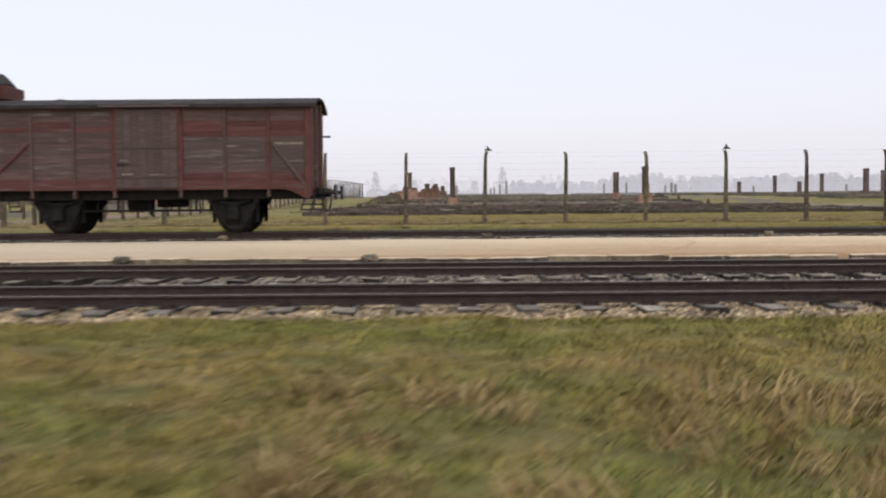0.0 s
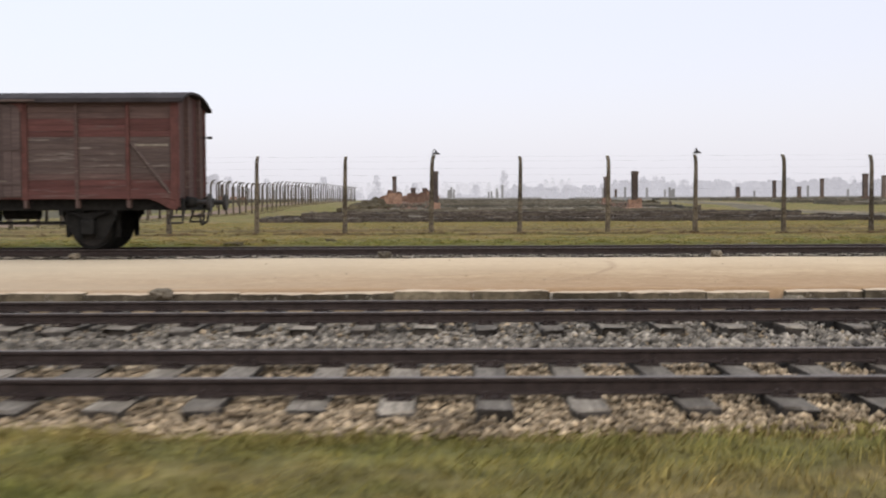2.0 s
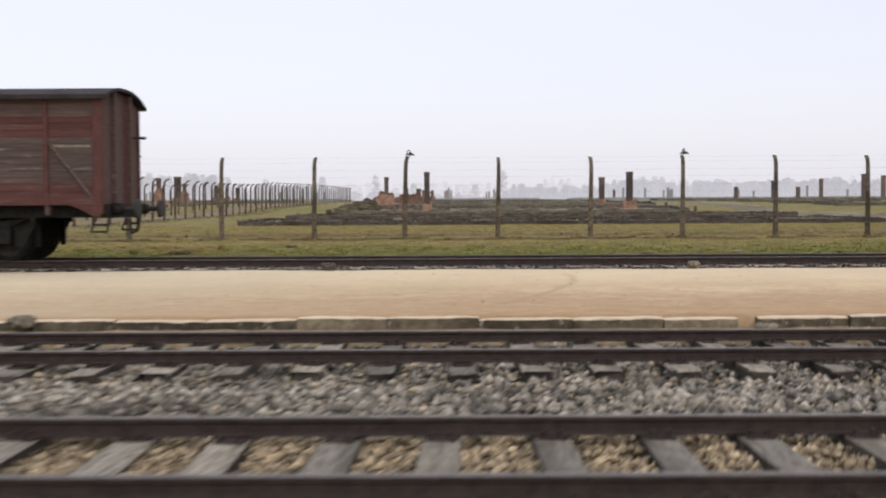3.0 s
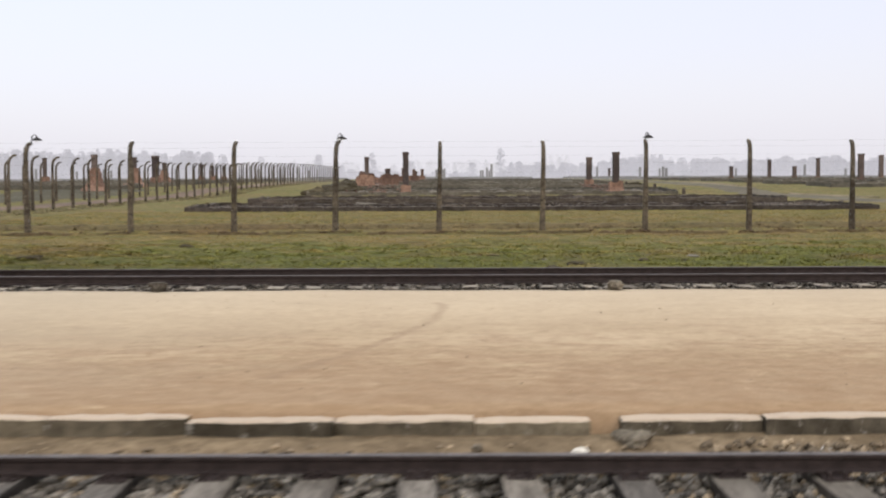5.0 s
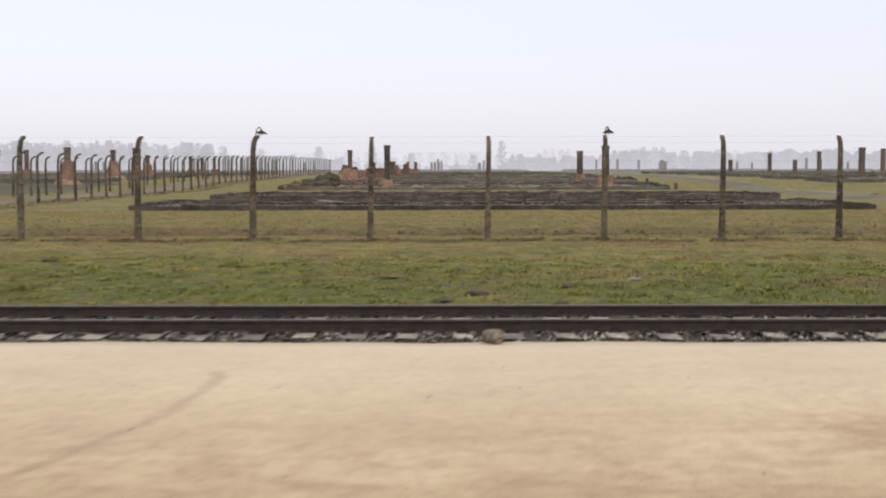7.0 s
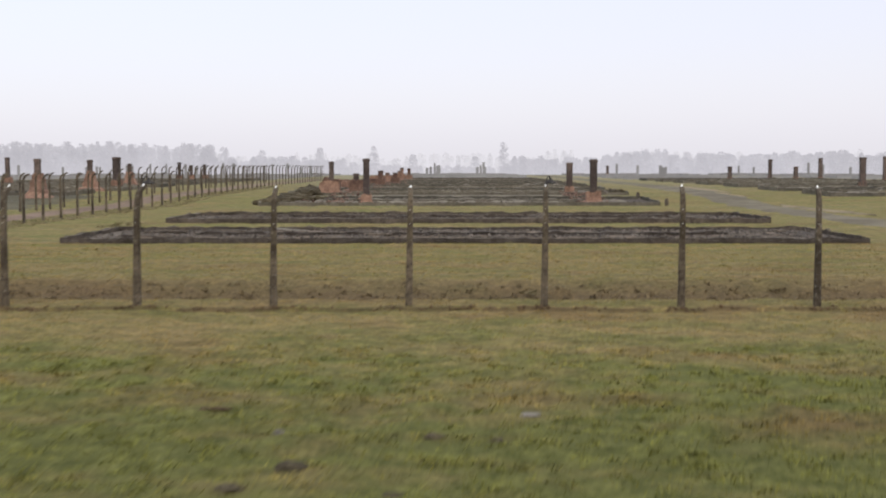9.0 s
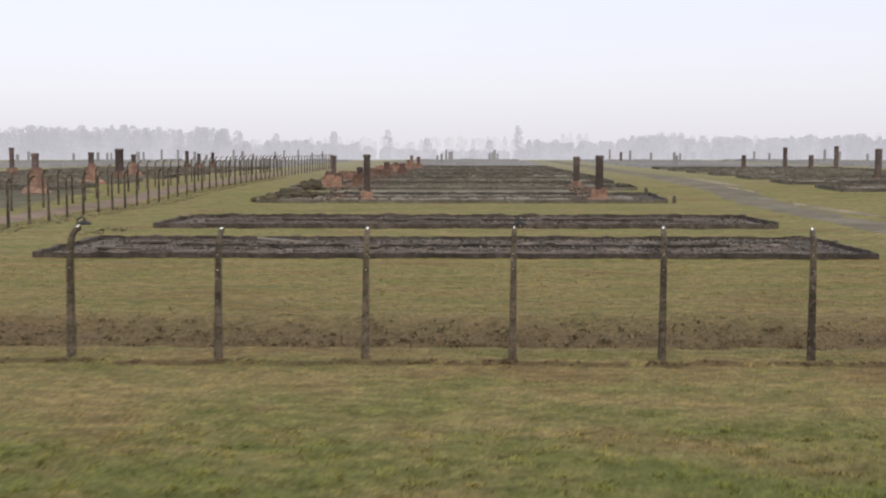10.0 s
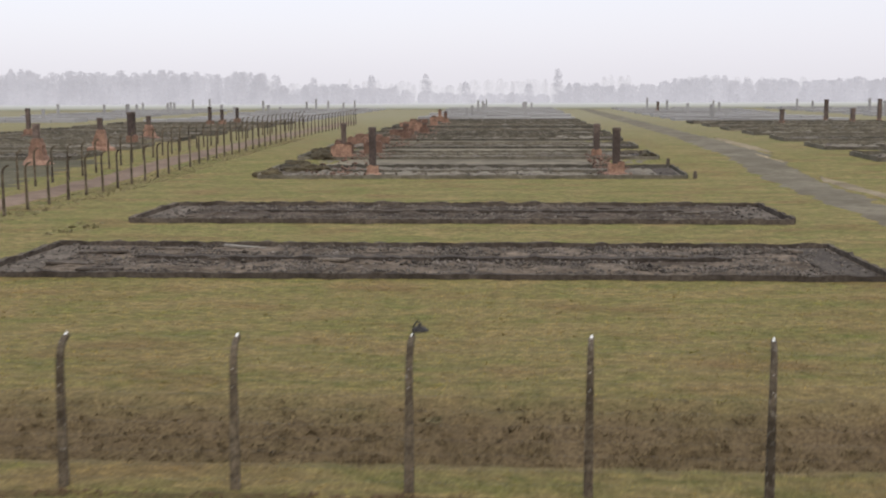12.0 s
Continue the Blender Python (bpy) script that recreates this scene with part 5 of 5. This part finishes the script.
def build_far_field():
    """The field beyond the last ruins, lost in mist towards the woods."""
    m, n, l, b = mat("misty_field", 1.0)
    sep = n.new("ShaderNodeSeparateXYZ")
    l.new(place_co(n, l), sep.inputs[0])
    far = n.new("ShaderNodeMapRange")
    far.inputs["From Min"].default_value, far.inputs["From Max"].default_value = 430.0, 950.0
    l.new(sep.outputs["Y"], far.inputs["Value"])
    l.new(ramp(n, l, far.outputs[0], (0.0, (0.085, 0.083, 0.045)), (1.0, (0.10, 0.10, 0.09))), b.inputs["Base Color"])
    # haze put in as emission, brighter the farther the field runs
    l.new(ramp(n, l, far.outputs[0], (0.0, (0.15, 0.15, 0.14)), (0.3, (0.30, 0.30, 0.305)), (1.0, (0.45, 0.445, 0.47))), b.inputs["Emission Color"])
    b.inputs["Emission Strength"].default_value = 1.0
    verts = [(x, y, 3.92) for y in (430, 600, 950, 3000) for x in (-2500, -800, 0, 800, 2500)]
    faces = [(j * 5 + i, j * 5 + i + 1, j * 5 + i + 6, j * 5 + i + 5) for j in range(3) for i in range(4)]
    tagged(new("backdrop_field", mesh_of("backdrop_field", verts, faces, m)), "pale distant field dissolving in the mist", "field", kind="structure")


build_far_field()


def build_far_ruins():
    """Rows of ruins past the visible range, only a grey band with a few stacks."""
    rnd = random.Random(5)
    bm = bmesh.new()
    for x0, w in ((-22.3, 40.8), (-89.3, 41), (-148, 41), (41.5, 41), (101, 41)):
        y = 262.0 if x0 == -22.3 else 245.0
        while y < 425:
            for k in range(7):
                xa = x0 + w * k / 7
                box(bm, xa, xa + w / 7 - 0.05, y + rnd.uniform(0, 1), y + 9.5, rise(y) - 0.3, rise(y) + rnd.uniform(0.35, 0.9))
            for k in range(2):
                if rnd.random() < 0.55:
                    xc = x0 + w * (0.3 + 0.42 * k) + rnd.uniform(-3, 3)
                    box(bm, xc - 0.32, xc + 0.32, y + 4, y + 4.64, rise(y), rise(y) + rnd.uniform(3.0, 4.6))
            y += 20
    # the rows glow faintly, haze being put into their emission
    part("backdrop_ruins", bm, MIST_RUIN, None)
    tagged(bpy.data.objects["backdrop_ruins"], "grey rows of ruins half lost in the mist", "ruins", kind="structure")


build_far_ruins()


def heap(x, y, lx, ly, h, material, seed, label, category):
    bm = lump(1.0, 1.0, seed, 3)
    for v in bm.verts:
        v.co = Vector((v.co.x * lx, v.co.y * ly, max(v.co.z, -0.2) * h * (0.8 + 0.5 * noise.noise(v.co * 3))))
    tagged(part("ground_patch", bm, material, None, "", pose(x, y, 0), True), label, category)


heap(21.3, 52.5, 1.5, 1.1, 0.14, DIRT, 3, "low patch of bare pale soil beside the foundation", "soil")
for x, y, h in ((19.3, 82.3, 0.75), (18.7, 96.0, 0.7), (17.2, 108, 0.7)):
    b = part("marker_post", swept([[(-s, -s, z), (s, -s, z), (s, s, z), (-s, s, z)] for s, z in ((0.16, 0), (0.17, h * 0.5), (0.13, h))]), RUIN_WALL, None, "", pose(x, y, rise(y) - 0.05))
    tagged(b, "short dark stump post at the corner of ruins", "post", "stump posts")


# ---- woods in the mist, far behind everything ----
def build_woods(name, label, material, seed, rows, singles=()):
    rng = np.random.default_rng(seed)
    quads, trunks = [], []
    def tree(x, y, h, spread, n):
        u = rng.random(n)
        rad = spread * np.sin(np.pi * np.minimum(1, 0.10 + 0.87 * u)) ** 0.42 * rng.random(n) ** 0.5
        a = rng.uniform(0, 6.283, n)
        c = np.stack([x + rad * np.cos(a), y + rad * np.sin(a), 3.5 + h * (0.03 + 0.97 * u)], 1)
        s = rng.uniform(0.5, 1.5, (n, 1))
        d1 = rng.normal(size=(n, 3))
        d1[:, 2] += 1.6
        d1 /= np.linalg.norm(d1, axis=1)[:, None]
        d2 = np.cross(d1, rng.normal(size=(n, 3)))
        d2 /= np.linalg.norm(d2, axis=1)[:, None]
        quads.append(np.stack([c + s * d1, c + 0.35 * s * d2, c - s * d1, c - 0.35 * s * d2], 1))
        trunks.append((x, y, h))
    for x0, x1, y0, y1, count, h0, h1, n in rows:
        for i in range(count):
            x = x0 + (x1 - x0) * (i + rng.random()) / count
            h = (h0 + (h1 - h0) * (0.5 + 0.9 * noise.noise(Vector((x * 0.02, seed, 0))))) * rng.uniform(0.86, 1.12)
            tree(x, rng.uniform(y0, y1), h, rng.uniform(3.0, 7.0), n)
    for x, y, h in singles:
        tree(x, y, h, 4.6, 520)
    verts = np.concatenate(quads).reshape(-1, 3)
    faces = np.arange(len(verts)).reshape(-1, 4).tolist()
    verts = verts.tolist()
    for x, y, h in trunks:
        b = len(verts)
        for z, r in ((3.3, 0.45), (3.5 + h * 0.85, 0.08)):
            verts += [[x + r, y, z], [x - r / 2, y + r * 0.87, z], [x - r / 2, y - r * 0.87, z]]
        faces += [[b + i, b + (i + 1) % 3, b + 3 + (i + 1) % 3, b + 3 + i] for i in range(3)]
    tagged(new(name, mesh_of(name, verts, faces, material)), label, "trees", kind="structure")


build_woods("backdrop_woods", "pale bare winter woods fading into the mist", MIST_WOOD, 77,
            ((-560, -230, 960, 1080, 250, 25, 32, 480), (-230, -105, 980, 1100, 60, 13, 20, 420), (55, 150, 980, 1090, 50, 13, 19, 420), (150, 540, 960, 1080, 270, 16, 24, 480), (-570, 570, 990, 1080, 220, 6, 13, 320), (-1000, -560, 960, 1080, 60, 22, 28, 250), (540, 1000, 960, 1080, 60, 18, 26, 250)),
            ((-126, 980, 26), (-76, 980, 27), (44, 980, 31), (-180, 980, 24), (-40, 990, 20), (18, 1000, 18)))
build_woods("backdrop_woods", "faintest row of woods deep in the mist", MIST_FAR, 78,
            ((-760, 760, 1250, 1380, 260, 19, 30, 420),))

# ---- turf, dead growth and gravel, small things last ----
def ragged(x, y, rng):
    edge = np.array([-37.75 + 0.22 * fbm(a, 0, 0.9, 8.0) for a in x])
    return y < edge


def patchy(scale, seed, level):
    return lambda x, y, rng: np.array([fbm(a, b, scale, seed) + 0.25 * (rng.random() - 0.5) > level for a, b in zip(x, y)])


def in_ditch(x, y, rng):
    """Thickest in the bottom, thinning out over both shoulders."""
    return patchy(0.5, 9.0, -0.4)(x, y, rng) & (rng.random(len(x)) < np.clip((y - 1.3) / 1.2, 0, 1) * np.clip((7.0 - y) / 2.0, 0, 1))


blades("near_grass", "rough winter grass in olive and straw", BLADE, 130000, -19.5, -3.5, -46.5, -37.4, 0.06, 0.006, 1, 1.0, ragged)
tufts("grass_tufts", "bent tufts of longer winter grass", BLADE, 6000, 14, -19.5, -3.5, -46.5, -38.0, 0.125, 0.005, 21)
tufts("straw_tufts", "matted rusty straw tufts in the turf", STRAW, 2200, 18, -19.5, -3.5, -46.5, -42.2, 0.12, 0.006, 22, patchy(0.45, 3.0, 0.10))
tufts("long_straw", "long bent straw in matted clumps", STRAW, 300, 34, -13.5, -8.0, -44.8, -42.2, 0.25, 0.006, 27, patchy(0.7, 17.0, -0.02))
tufts("long_straw", "long olive grass in matted clumps", BLADE, 620, 26, -17.0, -8.0, -45.2, -41.2, 0.17, 0.006, 28, patchy(0.6, 19.0, 0.0))
tufts("edge_tufts", "fringe of longer green grass beside the gravel", BLADE, 1500, 12, -19.5, -3.5, -38.35, -37.72, 0.085, 0.006, 25)
blades("verge_grass", "short grass between track and fence", BLADE, 170000, -26, 12, -17.4, 1.4, 0.045, 0.012, 2, 1.0)
tufts("verge_tufts", "uneven tufts beside the far track", BLADE, 13000, 11, -26, 12, -17.3, -6.5, 0.095, 0.013, 23, patchy(1.3, 6.0, 0.05))
blades("camp_grass", "thin winter grass behind the fence", BLADE, 80000, -28, 24, 7.0, 26.0, 0.06, 0.016, 3, 1.0)
tufts("ditch_grass", "tangled dead brown grass in the ditch", DEADBLADE, 8500, 12, -28, 22, 1.4, 7.9, 0.20, 0.010, 24, in_ditch)

tufts("scrub", "dark dry scrub beside the foundation corner", SCRUB, 26, 30, -25.4, -23.6, 40.0, 46.0, 0.24, 0.02, 31)
tufts("scrub", "rough dry growth along the side fence", SCRUB, 4200, 10, -34.2, -30.2, 8.0, 150.0, 0.12, 0.03, 32)
tufts("camp_tufts", "uneven grass tufts behind the ditch", BLADE, 2600, 12, -28, 24, 7.0, 26.0, 0.085, 0.014, 33, patchy(0.25, 4.0, 0.0))

stones("ballast", "pale tan gravel round the near track", GRAVEL_TAN, 42000, -18, -3, -38.1, -35.0, -0.308, 0.028, 5, 0.034)
stones("ballast", "grey coarse ballast between the tracks", GRAVEL_GREY, 13500, -18, -2, -35.4, -33.5, -0.325, 0.044, 6, 0.045)
stones("ballast", "grey ballast round the second track", GRAVEL_GREY, 19000, -18, -2, -33.6, -30.5, -0.335, 0.036, 9, 0.035)
stones("ballast", "grey ballast along the far track", GRAVEL_GREY, 14000, -30, 8, -20.45, -17.5, -0.080, 0.034, 7, 0.035)
stones("ballast", "tan stones mixed into the ballast", GRAVEL_TAN, 5000, -18, -2, -35.4, -30.5, -0.335, 0.034, 10, 0.03)
stones("pebbles", "pale pebbles washed together at the kerb", GRAVEL_TAN, 420, -5.2, -1.5, -30.68, -30.28, -0.20, 0.030, 15, 0.02)
stones("pebbles", "small stones on the soil along the kerb", GRAVEL_TAN, 260, -14, -5.2, -30.70, -30.28, -0.21, 0.020, 16, 0.015)
stones("pebbles", "pebbles strewn over the sand platform", GRAVEL_TAN, 90, -14, 2, -29.8, -20.7, -0.035, 0.010, 8, 0.006)

def at_fence(x, y, rng):
    """Heaped round the feet of the posts, in broken runs between them."""
    foot = np.abs((x + 1.8) % 3.6 - 1.8)
    run = np.array([fbm(a, 0.0, 0.35, 12.0) for a in x])
    wander = np.array([0.06 * fbm(a, 0.0, 0.45, 6.0) for a in x])
    near_line = np.exp(-((y + wander + 0.30) / 0.075) ** 2)
    return rng.random(len(x)) < near_line * np.clip(0.9 * np.exp(-(foot / 0.35) ** 2) + 1.6 * run, 0.12, 1)


stones("soil_crumbs", "crumbled brown soil along the foot of the fence", SOIL, 15000, -30, 22, -0.65, 0.05, 0.0, 0.045, 61, 0.01, at_fence, lambda x, y: np.array([ground_z(a, b) for a, b in zip(x, y)]))
tufts("straw_fringe", "pale dry straw hanging over the gravel's edge", STRAW, 2600, 11, -19.5, -3.5, -38.25, -37.62, 0.075, 0.005, 26, patchy(0.5, 14.0, -0.2))

# ---- odd stones, bare spots and a dark clump in the verge ----
def bare_spot(x, y, lx, ly, material, seed, label):
    bm = lump(1.0, 1.0, seed, 3)
    for v in bm.verts:
        k = 1 + 0.5 * noise.noise(v.co * 2.3 + Vector((seed, 0, 0)))
        v.co = Vector((v.co.x * lx * k, v.co.y * ly * k, max(v.co.z, -0.3) * 0.02))
    tagged(part("bare_spot", bm, material, None, "", pose(x, y, ground_z(x, y) + 0.01), True), label, "soil", "bare spots", "structure")


def flat_stone(x, y, lx, ly, seed):
    bm = lump(1.0, 0.35, seed, 3)
    for v in bm.verts:
        v.co = Vector((v.co.x * lx, v.co.y * ly, v.co.z * 0.11))
    tagged(part("flat_stone", bm, SLAB, None, "", pose(x, y, ground_z(x, y) + 0.02, 0, 0, 12)), "pale flat stone lying in the grass verge", "stone", "verge stones")


flat_stone(-1.32, -12.99, 0.16, 0.09, 4)
def molehill(x, y, r, seed):
    """A fresh little heap of crumbled dark earth."""
    bm = lump(1.0, 1.0, seed, 4)
    for v in bm.verts:
        k = 1 + 0.30 * noise.noise(v.co * 2.1 + Vector((seed, 0, 0))) + 0.14 * noise.noise(v.co * 7.0)
        v.co = Vector((v.co.x * r * k, v.co.y * r * 0.8 * k, max(v.co.z, -0.25) * 0.30 * r * k))
    tagged(part("molehill", bm, EARTH, None, "", pose(x, y, ground_z(x, y)), True), "low crumbled molehill of dark earth in turf", "molehill", "molehills")


molehill(-16.25, -13.7, 0.26, 3)
molehill(-14.1, -8.2, 0.17, 4)
molehill(-2.67, -14.35, 0.15, 5)
molehill(-1.85, -14.6, 0.12, 6)
molehill(-4.35, -16.05, 0.20, 7)
molehill(-4.9, -16.9, 0.16, 8)
molehill(-3.08, -17.1, 0.13, 9)
flat_stone(-4.82, -14.05, 0.08, 0.05, 6)
bare_spot(-6.0, -12.6, 0.24, 0.09, SOIL, 7, "worn reddish bare spot in the verge")
tufts("dark_clump", "dark dead clump on the bank of the ditch", SCRUB, 5, 30, -0.3, 0.2, 5.8, 6.2, 0.2, 0.014, 41)
